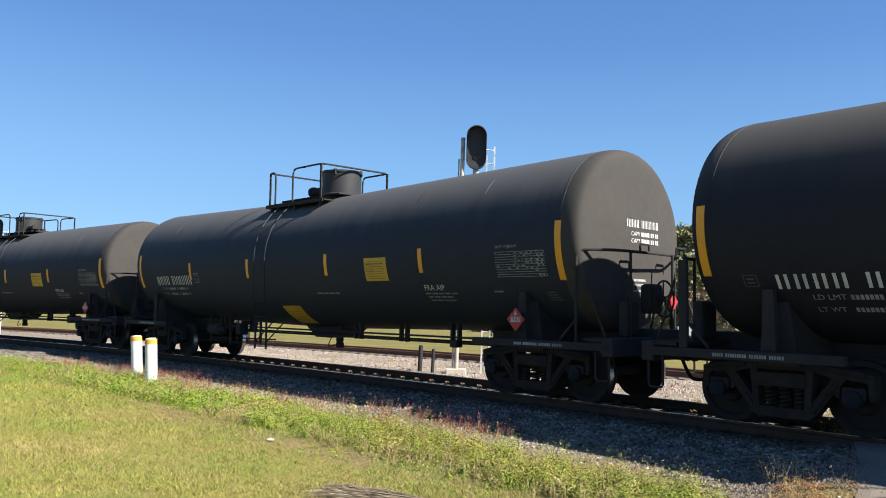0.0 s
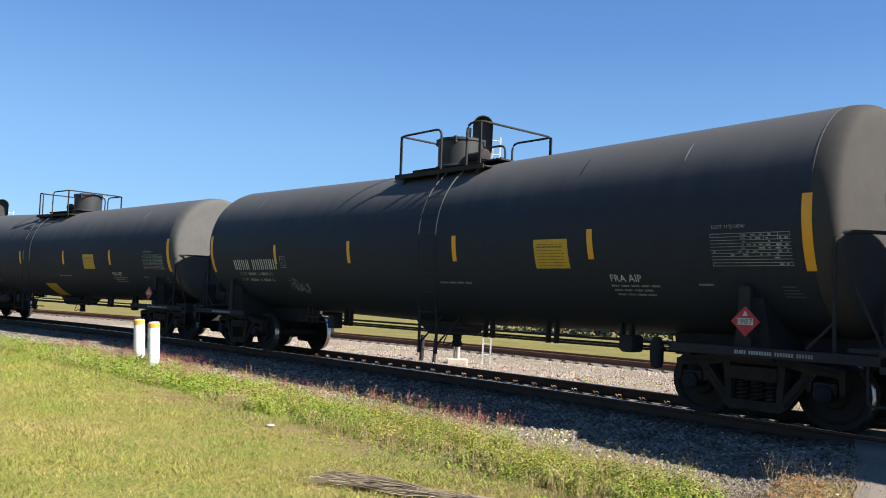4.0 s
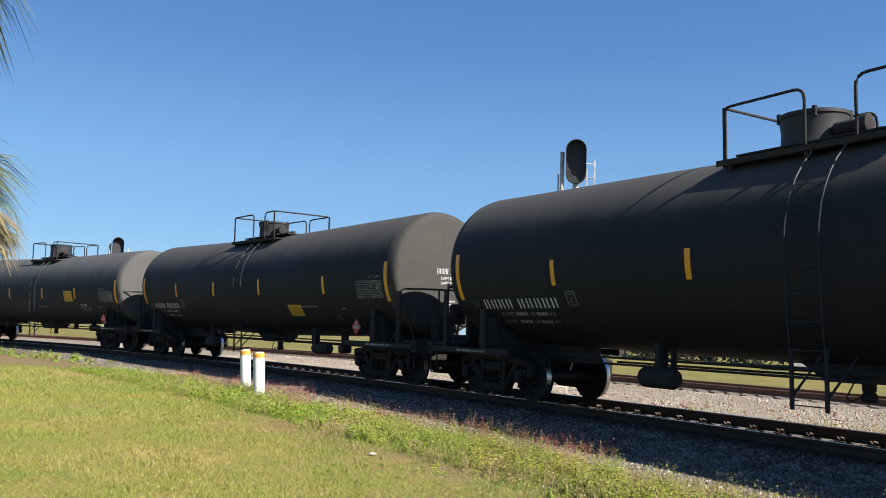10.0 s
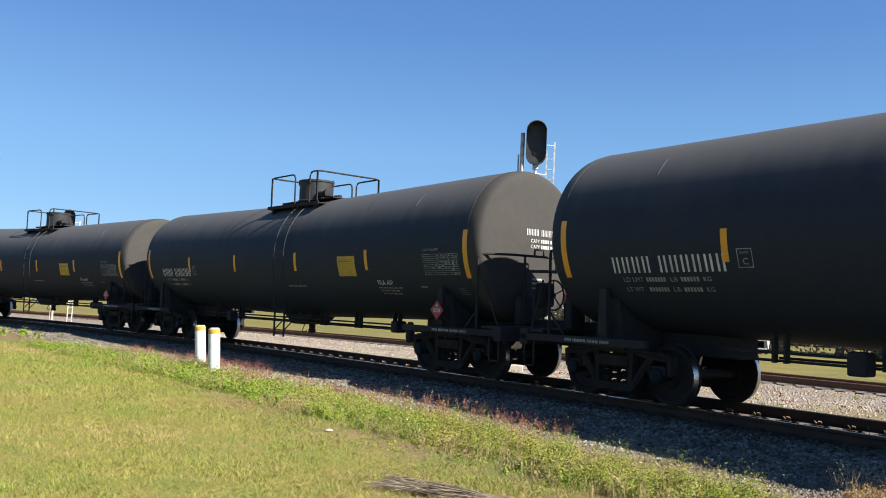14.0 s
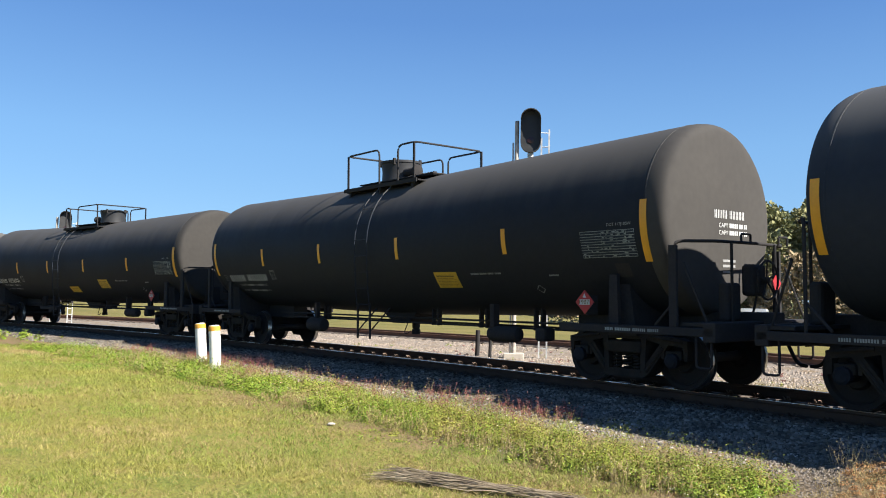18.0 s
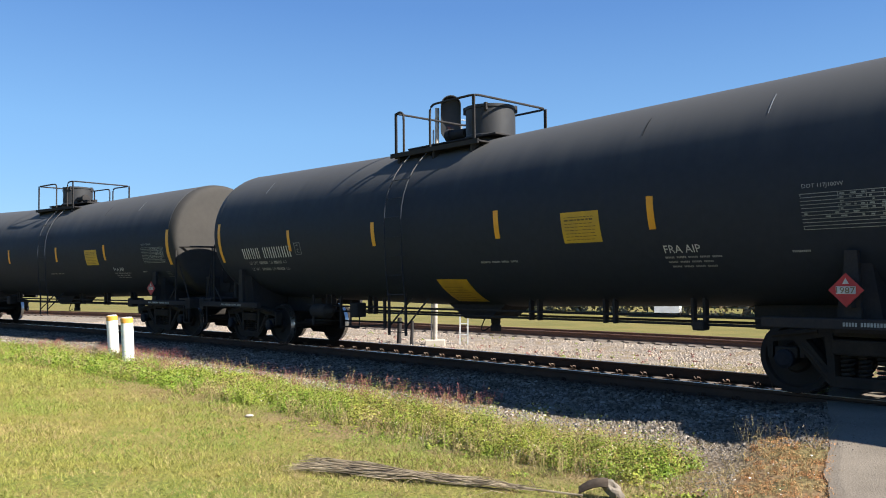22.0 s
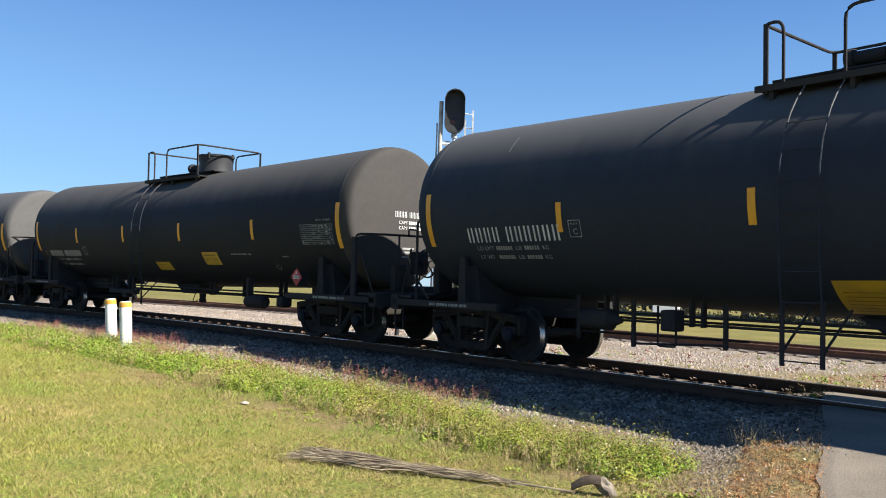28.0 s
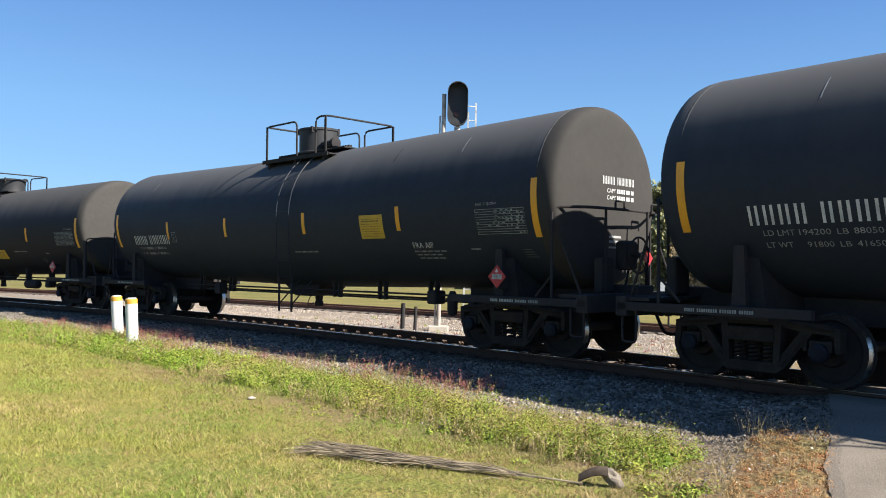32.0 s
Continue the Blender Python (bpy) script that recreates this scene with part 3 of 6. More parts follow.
def stone_field(name, label, count, s_range, d_range, size, material, seed, keep=None, lift=0.0, spill=0.02):
    rng = np.random.default_rng(seed)
    s = rng.uniform(*s_range, count)
    d = rng.uniform(*d_range, count)
    if keep is not None:
        ok = keep(s, d, rng)
        s, d = s[ok], d[ok]
    a = np.interp(s, S0, HEAD_A)
    x = np.interp(s, S0, TX) - np.sin(a) * d
    y = np.interp(s, S0, TY) - np.cos(a) * d
    ok = (road_side(x, y) < spill * rng.uniform(0, 1, len(x)) ** 2) & ~((road_side(x, y) > -0.8) & (d > 3.3))
    x, y, d = x[ok], y[ok], d[ok]
    n = len(x)
    base = np.array([(1, 0, -0.6), (-0.5, 0.87, -0.6), (-0.5, -0.87, -0.6), (0.6, 0.5, 0.55), (-0.75, 0.2, 0.6), (0.2, -0.75, 0.65)])
    tri = np.array([(0, 1, 2), (3, 4, 5), (0, 3, 5), (0, 1, 3), (1, 4, 3), (1, 2, 4), (2, 5, 4), (2, 0, 5)])
    r = rng.uniform(size[0], size[1], (n, 1, 1))
    pts = base[None] * r * rng.uniform(0.6, 1.25, (n, 6, 1)) * rng.uniform(0.7, 1.2, (n, 1, 3))
    th = rng.uniform(0, 6.28, n)
    c, sn = np.cos(th)[:, None], np.sin(th)[:, None]
    px, py = pts[..., 0] * c - pts[..., 1] * sn, pts[..., 0] * sn + pts[..., 1] * c
    pts = np.stack([px + x[:, None], py + y[:, None], pts[..., 2] + (bed_z(x, y, d) + lift)[:, None]], -1)
    me = bpy.data.meshes.new(name)
    me.vertices.add(n * 6)
    me.vertices.foreach_set("co", pts.astype(np.float32).ravel())
    idx = (tri[None] + (np.arange(n) * 6)[:, None, None]).astype(np.int32).ravel()
    me.loops.add(len(idx))
    me.loops.foreach_set("vertex_index", idx)
    me.polygons.add(n * 8)
    me.polygons.foreach_set("loop_start", np.arange(0, len(idx), 3, dtype=np.int32))
    me.update(calc_edges=True)
    me.materials.append(material)
    return tagged(new(name, me), label, "ballast", kind="stuff")


def beside_road(near, far):
    """Only within a strip left of the lane."""
    def f(s, d, rng):
        a = np.interp(s, S0, HEAD_A)
        r = road_side(np.interp(s, S0, TX) - np.sin(a) * d, np.interp(s, S0, TY) - np.cos(a) * d)
        return (r > -far) & (r < -near)
    return f


def off_rails(s, d, rng):
    return (np.abs(np.abs(d) - 0.7535) > 0.1)


def thin_out(s, d, rng):
    return rng.uniform(0, 1, len(d)) > 0.85 * np.clip((s + 11) / 4, 0, 1) * np.clip((d + 4.4 + 4.6 * np.clip((s + 10) / 3.5, 0, 1)) / 1.2, 0, 1)


def toward_edge(s, d, rng):
    return (np.abs(np.abs(d) - 0.7535) > 0.13) & (rng.uniform(0, 1, len(d)) < np.clip((3.7 - d) / 0.8, 0.06, 1) * (1 - 0.8 * np.clip((s + 9.5) / 2.5, 0, 1) * np.clip((d - 2.3) / 0.6, 0, 1)))


stone_field("ballast", "crushed grey stone ballast beside the near rail", 34000, (-34, 1.5), (1.15, 3.5), (0.018, 0.040), STONE, 11, lambda s, d, rng: toward_edge(s, d, rng) & (d + rng.normal(0, 0.18, len(d)) > 1.4))
stone_field("ballast", "brown stained ballast round the rails, darkened for the train's shade", 19000, (-34, 1.5), (-1.6, 1.7), (0.018, 0.040), STAIN_SHADE, 15, lambda s, d, rng: toward_edge(s, d, rng) & (d + rng.normal(0, 0.18, len(d)) < 1.4))
stone_field("ballast", "stones in a pale sunlit tone at the foot of the ballast", 14000, (-30, -5), (2.5, 4.1), (0.016, 0.036), SUNLIT_STONE, 16, lambda s, d, rng: toward_edge(s, d, rng) & (d + rng.normal(0, 0.3, len(d)) > 3.0))
stone_field("ballast", "crushed grey stone ballast along the far curve of track", 9000, (-75, -34), (-1.6, 3.2), (0.03, 0.06), STONE, 12, off_rails)
stone_field("gravel", "fine dark grit and gravel at the lane's verge", 23000, (-10.5, -2.5), (2.2, 5.2), (0.006, 0.017), VERGE, 14, lambda s, d, rng: rng.uniform(0, 1, len(d)) < np.clip((5.3 - d) / 1.2, 0, 1) * np.clip((s + 10.5) / 2, 0, 1))
stone_field("gravel", "loose grit strewn over the edge of the lane", 16000, (-5.5, -1.0), (1.8, 5.6), (0.004, 0.010), VERGE, 17, beside_road(-0.5, 0.25), 0.028, 0.5)
stone_field("gravel", "sunlit pale gravel between the two tracks", 29000, (-40, 8), (-9.0, -1.7), (0.018, 0.042), GRAVEL2, 13, thin_out)


# ---- tank cars ----
TANK_R, TANK_Z, SAG, HEAD_DEEP = 1.534, 2.628, 0.141, 0.39
CAR_PITCH, TRUCK_AT = 18.2, 6.9


def head_out(r):
    """How far the domed end stands out at a radius: a shallow dome with a rounded rim."""
    q = min(1.0, r / TANK_R)
    return HEAD_DEEP * (0.83 * math.sqrt(max(0.0, 1 - q ** 34)) + 0.17 * (1 - q * q))


def head_radii():
    return [TANK_R * q for q in (1.0, 0.9994, 0.998, 0.995, 0.990, 0.982, 0.970, 0.955, 0.935, 0.91, 0.87, 0.81, 0.72, 0.60, 0.45, 0.28, 0.10, 0.02)]


def axis_z(x):
    return TANK_Z - SAG * max(0.0, 1 - abs(x) / 7.7)


def on_shell(bm, x0, z0, lift=0.006, side=-1):
    """Wraps flat (x, z) lettering or panels round the tank's side."""
    for v in bm.verts:
        x = x0 + v.co.x
        c = axis_z(x)
        r = TANK_R + lift
        phi = math.asin(max(-1, min(1, (z0 - c) / TANK_R))) + v.co.z / TANK_R
        v.co = Vector((x, side * r * math.cos(phi) + v.co.y * 0, c + r * math.sin(phi)))
    return bm


def sheet(w, h, nx=1, nz=5):
    bm = bmesh.new()
    g = [[bm.verts.new((w * i / nx, 0, h * j / nz)) for i in range(nx + 1)] for j in range(nz + 1)]
    for j in range(nz):
        for i in range(nx):
            bm.faces.new((g[j][i], g[j][i + 1], g[j + 1][i + 1], g[j + 1][i]))
    return bm


def bars(rows):
    """Flat bars (x, z, width, height) in one bmesh."""
    bm = bmesh.new()
    for x, z, w, h in rows:
        q = [bm.verts.new((x + a * w, 0, z + b * h)) for a, b in ((0, 0), (1, 0), (1, 1), (0, 1))]
        bm.faces.new(q)
    return bm


def glyph_bars(count, x, z, h, pitch, gap_after=4):
    """Stands for a mark that is not lettered: a pair of plain bars to a character."""
    rows = []
    for i in range(count):
        gx = x + pitch * i + (pitch * 0.6 if i >= gap_after else 0)
        rows += [(gx, z, pitch * 0.19, h), (gx + pitch * 0.46, z, pitch * 0.19, h)]
    return rows


def word_bars(x, z, h, widths, gap=0.03):
    rows = []
    for w in widths:
        k = max(1, round(w / (h * 0.75)))
        for i in range(k):
            rows.append((x + i * w / k, z, w / k * 0.72, h))
        x += w + gap
    return rows


def end_glyphs(bm, y0, z0, tank_end, lift=0.006):
    """Lays flat lettering on the domed end."""
    for v in bm.verts:
        y, z = y0 + v.co.x, z0 + v.co.z
        v.co = Vector(((tank_end + head_out(math.hypot(y, z - TANK_Z)) + lift), y, z))
    return bm


def wheelset_bm():
    bm = bmesh.new()
    prof = [(0.08, -0.085), (0.1, -0.085), (0.17, -0.09), (0.2, -0.03), (0.36, -0.02), (0.385, -0.06), (0.452, -0.062), (0.457, 0.0), (0.462, 0.045), (0.487, 0.06), (0.485, 0.078), (0.40, 0.08),
            (0.385, 0.05), (0.2, 0.03), (0.16, 0.085), (0.08, 0.085)]
    for side in (-1, 1):
        lathe([(r, 0.7535 * side - h * side) for r, h in prof], 26, "y", (0, 0, 0), bm)
    for f in bm.faces:
        rs = [math.hypot(v.co.x, v.co.z) for v in f.verts]
        if min(rs) > 0.44 and max(rs) < 0.4625:
            f.material_index = 1
    lathe([(0.085, -1.02), (0.085, -0.65), (0.075, -0.6), (0.075, 0.6), (0.085, 0.65), (0.085, 1.02)], 12, "y", (0, 0, 0), bm)
    return bm


WHEEL_MESH = mesh_of("wheelset", wheelset_bm(), WHEELM)
WHEEL_MESH.materials.append(TREAD)
WHEEL_MESH.shade_smooth()
WHEEL_MESH.set_sharp_from_angle(angle=radians(35))


def side_frame_bm(y):
    """A cast side frame: arched top chord, bottom chord, columns, slanted struts and the jaws over the bearings."""
    chord = [(-1.13, 0.64), (-1.13, 0.75), (-0.98, 0.79), (-0.62, 0.82), (-0.40, 0.88), (0.40, 0.88), (0.62, 0.82), (0.98, 0.79), (1.13, 0.75), (1.13, 0.64),
             (0.98, 0.67), (0.62, 0.70), (0.38, 0.75), (-0.38, 0.75), (-0.62, 0.70), (-0.98, 0.67)]
    bm = prism(chord, y - 0.08, y + 0.08)
    prism([(-0.44, 0.23), (-0.34, 0.16), (0.34, 0.16), (0.44, 0.23), (0.36, 0.285), (-0.36, 0.285)], y - 0.09, y + 0.09, bm)
    for e in (-1, 1):
        prism([(e * 0.80, 0.69), (e * 0.66, 0.71), (e * 0.30, 0.27), (e * 0.42, 0.21)], y - 0.075, y + 0.075, bm)
        prism([(e * 1.13, 0.66), (e * 1.05, 0.66), (e * 1.06, 0.46), (e * 1.12, 0.46)], y - 0.07, y + 0.07, bm)
        prism([(e * 0.73, 0.68), (e * 0.66, 0.68), (e * 0.67, 0.47), (e * 0.72, 0.47)], y - 0.07, y + 0.07, bm)
        prism([(e * 0.42, 0.78), (e * 0.32, 0.78), (e * 0.30, 0.26), (e * 0.38, 0.26)], y - 0.10, y + 0.08, bm)
        # raised ribs along the chord and the struts
        tube([(e * 1.05, y - math.copysign(0.08, -y), 0.735), (e * 0.5, y - math.copysign(0.08, -y), 0.80)], 0.028, 6, bm)
        tube([(e * 0.70, y - math.copysign(0.075, -y), 0.64), (e * 0.38, y - math.copysign(0.075, -y), 0.26)], 0.030, 6, bm)
    return bm


def spring_bm(x, y):
    pts = [(x + 0.07 * math.cos(a), y + 0.07 * math.sin(a), 0.27 + 0.26 * a / (2 * math.pi * 5)) for a in np.linspace(0, 2 * math.pi * 5, 31)]
    return tube(pts, 0.018, 4)


def build_truck(car, x):
    truck = part("truck", box(-0.22, 0.22, -0.95, 0.95, 0.50, 0.74, 0.04), TRUCKM, car, "dusty cast-steel bogie")
    truck.location.x = x
    for side in (-1, 1):
        part("side_frame", side_frame_bm(side * 1.0), TRUCKM, truck)
        for sx in (-0.2, 0.0, 0.2):
            part("spring", spring_bm(sx, side * 1.0), TRUCKM, truck)
        part("spring_seat", box(-0.30, 0.30, side - 0.1, side + 0.1, 0.235, 0.27), TRUCKM, truck)
        part("bolster_end", box(-0.33, 0.33, side - 0.14, side + 0.14, 0.535, 0.72, 0.03), TRUCKM, truck)
        for ax in (-0.889, 0.889):
            cap = lathe([(0.03, side * 1.07), (0.115, side * 1.07), (0.115, side * 1.15), (0.08, side * 1.17), (0.02, side * 1.175)], 18, "y", (ax, 0, 0.457))
            part("bearing_cap", cap, CAPM, truck, "blue-grey bearing cap")
            part("bearing_adapter", box(ax - 0.14, ax + 0.14, side * 1.0 - 0.09, side * 1.0 + 0.09, 0.46, 0.60, 0.02), TRUCKM, truck)
    for ax in (-0.889, 0.889):
        ws = part("wheelset", WHEEL_MESH, None, truck, "worn steel wheelset with a bright tread")
        ws.location = (ax, 0, 0.457)
        ws["axle"] = 1 if ax > 0 else 0
        part("brake_beam", box(ax * 0.42 - 0.04, ax * 0.42 + 0.04, -0.75, 0.75, 0.30, 0.38, 0.01), TRUCKM, truck)
    return truck


def coupler_bm(e):
    bm = box(min(e * 8.75, e * 9.0), max(e * 8.75, e * 9.0), -0.07, 0.07, 0.80, 0.94, 0.01)
    box(min(e * 8.95, e * 9.16), max(e * 8.95, e * 9.16), -0.16, 0.16, 0.72, 1.02, 0.04, bm)
    tube([(e * 9.02, 0.12, 0.70), (e * 9.05, 0.12, 1.05)], 0.05, 8, bm)
    return bm


# left end, end of the first railing, start of the second, right end, ladder, housing
TOPS = {"a": (-1.58, -1.32, -0.57, 0.60, -1.12, 0.05), "b": (-0.70, 0.54, 1.25, 1.63, 0.74, 0.05),
        "c": (-1.33, -0.96, -0.30, 1.32, -0.90, 0.62), "d": (-1.41, -0.10, 0.61, 1.22, 0.0, -0.58)}


def build_car(kind):
    """One tank car. a and b: one builder's car seen from its two sides; c and d: the other's."""
    g = kind in "ab"
    left, loop, post, right, lad, dx = TOPS[kind]
    tank_end, stripe_at = (7.79, 7.76) if g else (7.62, 7.60)
    rear = 7.70 if g else 7.62
    zm = 2.84 if g else 2.63
    car = new("tank_car")
    # shell
    bm = bmesh.new()
    n = 72
    rings = []
    for x in (-rear, -4, -1, -0.12, 0.12, 1, 4, tank_end):
        c = axis_z(x)
        rings.append([bm.verts.new((x, TANK_R * math.cos(2 * math.pi * k / n), c + TANK_R * math.sin(2 * math.pi * k / n))) for k in range(n)])
    for a, b in zip(rings, rings[1:]):
        for k in range(n):
            bm.faces.new((a[k], a[(k + 1) % n], b[(k + 1) % n], b[k]))
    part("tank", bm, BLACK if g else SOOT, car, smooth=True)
    for e, end in ((-1, rear), (1, tank_end)):
        prof = [(r, e * (end + head_out(r))) for r in head_radii()]
        # the sunlit end gets the paler paint, the shaded end the plain black
        part("tank_head", lathe(prof, n, "x", (0, 0, TANK_Z)), SUNLIT_END if e > 0 else BLACK if g else SOOT, car, "dusty domed tank end painted in a sunlit tone" if e > 0 else "domed tank end", True)
        ring = lathe([(TANK_R - 0.01, e * end - 0.03), (TANK_R + 0.003, e * end - 0.02), (TANK_R + 0.003, e * end + 0.0), (TANK_R - 0.01, e * end + 0.01)], n, "x", (0, 0, TANK_Z))
        part("seam_band", ring, BLACK if g else SOOT, car)
    if g:
        for x in (-5.9, 4.15, 5.95):
            arc = bmesh.new()
            ring = [[(x + o, -(TANK_R + 0.004) * math.cos(a), axis_z(x) + (TANK_R + 0.004) * math.sin(a)) for a in np.linspace(0.60, 0.84, 9)] for o in (0.0, 0.014)]
            ring = [[arc.verts.new(p) for p in r] for r in ring]
            for k in range(8):
                arc.faces.new((ring[0][k], ring[1][k], ring[1][k + 1], ring[0][k + 1]))
            part("jacket_seam", arc, FADED if x > 5 or x < 0 else UNDER, car)
    # reflective stripes
    marks = (-4.54, -1.60, 1.59, 4.55) if g else (-4.60, -1.62, 1.40, 4.60)
    for x in marks:
        part("stripe", on_shell(sheet(0.105, 0.45, 1, 5), x - 0.05, 2.11 if g else 2.145), YELLOW, car, "yellow reflective stripe")
    for e in (-1, 1):
        part("end_stripe", on_shell(sheet(0.125, 0.95, 1, 9), (stripe_at if e > 0 else 0.06 - rear) - 0.06, 1.935), YELLOW, car, "long yellow reflective stripe")
    # lettering
    zt = 1.99 if g else 1.76
    rows = glyph_bars(10 if g else 9, 0, 0, 0.25 if g else 0.20, 0.199 if g else 0.238)
    part("reporting_mark", on_shell(bars(rows), -6.60 if g else -6.85, zt, 0.008), WHITE, car, "white stencilled mark")
    for z, txt, wd in ((zt - 0.13, "LD LMT", 0.40), (zt - 0.27, "LT WT", 0.34)):
        part("load_lettering", on_shell(letters(txt, 0.075, wd), -6.45, z, 0.008), FADED, car)
        part("load_figure_bar", on_shell(bars(word_bars(0.0, 0, 0.07, (0.38,)) + word_bars(0.64, 0, 0.07, (0.33,))), -6.0, z, 0.008), FADED, car)
        part("load_lettering", on_shell(letters("LB", 0.07, 0.13), -5.55, z, 0.008), FADED, car)
        part("load_lettering", on_shell(letters("KG", 0.07, 0.13), -4.97, z, 0.008), FADED, car)
    bx = -4.36
    part("plate_box", on_shell(bars([(0, 0, 0.23, 0.012), (0, 0.248, 0.23, 0.012), (0, 0, 0.012, 0.26), (0.218, 0, 0.012, 0.26)]), bx, zt + 0.04, 0.008), FADED, car)
    part("plate_lettering", on_shell(letters("PLATE", 0.03, 0.13), bx + 0.05, zt + 0.22, 0.008), FADED, car)
    part("plate_letter", on_shell(letters("C", 0.09), bx + 0.08, zt + 0.08, 0.008), FADED, car)
    # data table
    tx, tz = (6.42 if kind == "a" else 6.50, 2.0) if g else (6.37, 2.02)
    part("data_table", on_shell(sheet(1.06, 0.42, 4, 4), tx, tz), BLACK, car, "stencilled data table of thin pale lines")
    lines = [(0, 0.042 * i, 1.06, 0.008) for i in range(11)] + [(0, 0, 0.008, 0.42), (1.05, 0, 0.008, 0.42), (0.42, 0.2, 0.006, 0.22), (0.72, 0.2, 0.006, 0.22), (0.9, 0.2, 0.006, 0.22)]
    rnd = random.Random(2 if g else 4)
    for i in range(10):
        x = 0.03 if i < 5 else 0.44
        while x < 1.0:
            w = rnd.uniform(0.02, 0.07)
            if rnd.random() < (0.25 if i < 5 else 0.75):
                lines.append((x, 0.042 * i + 0.014, min(w, 1.03 - x), 0.018))
            x += w + rnd.uniform(0.03, 0.08)
    part("data_line", on_shell(bars(lines), tx, tz, 0.009), DATAINK, car)
    part("tank_class_lettering", on_shell(letters("DOT 117J100W", 0.06, 0.46), tx + (0.03 if g else 0.55), tz + 0.46, 0.008), FADED, car)
    part("spec_lettering", on_shell(bars(word_bars(0, 0, 0.035, (0.22, 0.18, 0.16, 0.16))), 1.07 if g else 3.55, 1.73 if g else 1.80, 0.008), FADED, car)
    part("spec_lettering", on_shell(bars(word_bars(0, 0, 0.03, (0.22,))), 6.22 if g else 5.5, 1.75, 0.008), FADED, car)
    if g:
        fx = 4.52 if kind == "a" else 4.82
        part("inspection_lettering", on_shell(letters("FRA AIP", 0.115, 0.53), fx, 1.79, 0.008), WHITE, car)
        for i, w in enumerate((0.96, 0.80, 0.70)):
            part("inspection_line", on_shell(bars(word_bars(0, 0, 0.03, [0.14] * int(w / 0.17))), fx - 0.02 + 0.03 * i, 1.72 - 0.06 * i, 0.008), FADED, car)
        part("small_stencil", on_shell(bars([(0, 0.05 * i, 0.26 - 0.03 * i, 0.02) for i in range(4)]), 7.35, 1.62, 0.008), GREYTXT, car)
    else:
        ring = bmesh.new()
        for a in range(4):
            c0, s0, c1, s1 = math.cos(a * 1.571), math.sin(a * 1.571), math.cos(a * 1.571 + 1.571), math.sin(a * 1.571 + 1.571)
            ring.faces.new([ring.verts.new((0.1 + k * u, 0, 0.1 + k * w)) for k, u, w in ((0.1, c0, s0), (0.1, c1, s1), (0.085, c1, s1), (0.085, c0, s0))])
        part("small_stencil", on_shell(bars([(0, 0, 0.2, 0.012), (0, 0.16, 0.2, 0.012), (0, 0, 0.012, 0.17), (0.19, 0, 0.012, 0.17), (0.04, 0.05, 0.12, 0.02), (0.04, 0.1, 0.12, 0.025)]), -7.24, zt + 0.03, 0.008), GREYTXT, car)
        part("test_mark", on_shell(ring, 5.05, 1.46, 0.008), FADED, car, "small stencilled diamond")
        part("steel_patch", on_shell(sheet(0.27, 0.24, 2, 3), 6.95, 1.72, 0.008), UNDER, car, "dull welded patch plate")
    px, pz, pw, ph = (2.90 if kind == "a" else 3.45, 1.98, 0.68, 0.46) if g else (2.27 if kind == "c" else 2.46, 1.56, 0.68, 0.36)
    panel = part("notice_panel", on_shell(sheet(pw, ph, 3, 5), px, pz), PANELY, car, "yellow notice panel with black lines")
    ink = []
    rnd = random.Random(6)
    for i in range(8):
        x, z = 0.06, 0.045 + i * (ph - 0.08) / 8
        h = 0.024 if i == 6 else 0.010
        while x < pw - 0.12:
            w = rnd.uniform(0.03, 0.09)
            ink.append((x, z, min(w, pw - 0.06 - x), h))
            x += w + 0.014
    part("notice_line", on_shell(bars(ink), px, pz, 0.010), INK, panel)
    # placard on its bracket
    cx, cz = (6.90 if kind == "a" else 7.0, 1.30) if g else (6.30 if kind == "c" else 6.46, 1.32)
    pl = part("placard", prism([(cx, cz - 0.19), (cx + 0.19, cz), (cx, cz + 0.19), (cx - 0.19, cz)], -1.52, -1.505), RED, car, "red diamond hazard placard")
    part("placard_field", prism([(cx - 0.105, cz - 0.042), (cx + 0.105, cz - 0.042), (cx + 0.105, cz + 0.042), (cx - 0.105, cz + 0.042)], -1.526, -1.521), WHITE, pl)
    num = letters("1987", 0.07, 0.2)
    for v in num.verts:
        v.co = Vector((cx - 0.1 + v.co.x, -1.530, cz - 0.035 + v.co.z))
    part("placard_lettering", num, INK, pl)
    part("placard_border", prism([(cx, cz + 0.135), (cx + 0.035, cz + 0.07), (cx - 0.035, cz + 0.07)], -1.526, -1.521), WHITE, pl)
    part("placard_bracket", box(cx - 0.04, cx + 0.04, -1.50, -1.25, cz - 0.2, cz + 0.1), UNDER, car)
    # stencils on the domed end
    ey = -0.24 if g else -0.28
    part("end_mark", end_glyphs(bars(glyph_bars(10 if g else 9, 0, 0, 0.13, 0.092)), ey, zm, tank_end), WHITE, car, "white stencilled mark")
    for z in (zm - 0.14, zm - 0.255):
        part("end_lettering", end_glyphs(letters("CAPY", 0.07, 0.26), ey + 0.11, z, tank_end), WHITE, car)
        part("end_figure_bar", end_glyphs(bars(word_bars(0, 0, 0.07, (0.26, 0.12, 0.1))), ey + 0.41, z, tank_end), WHITE, car)
    part("end_lettering", end_glyphs(bars([(0, 0, 0.36, 0.04), (0, -0.08, 0.36, 0.04), (0, -0.17, 0.22, 0.03)]), -0.05, 1.95, tank_end), FADED, car)

    # walkway, railings and housing on top
    py, pzf = 0.97, 3.85
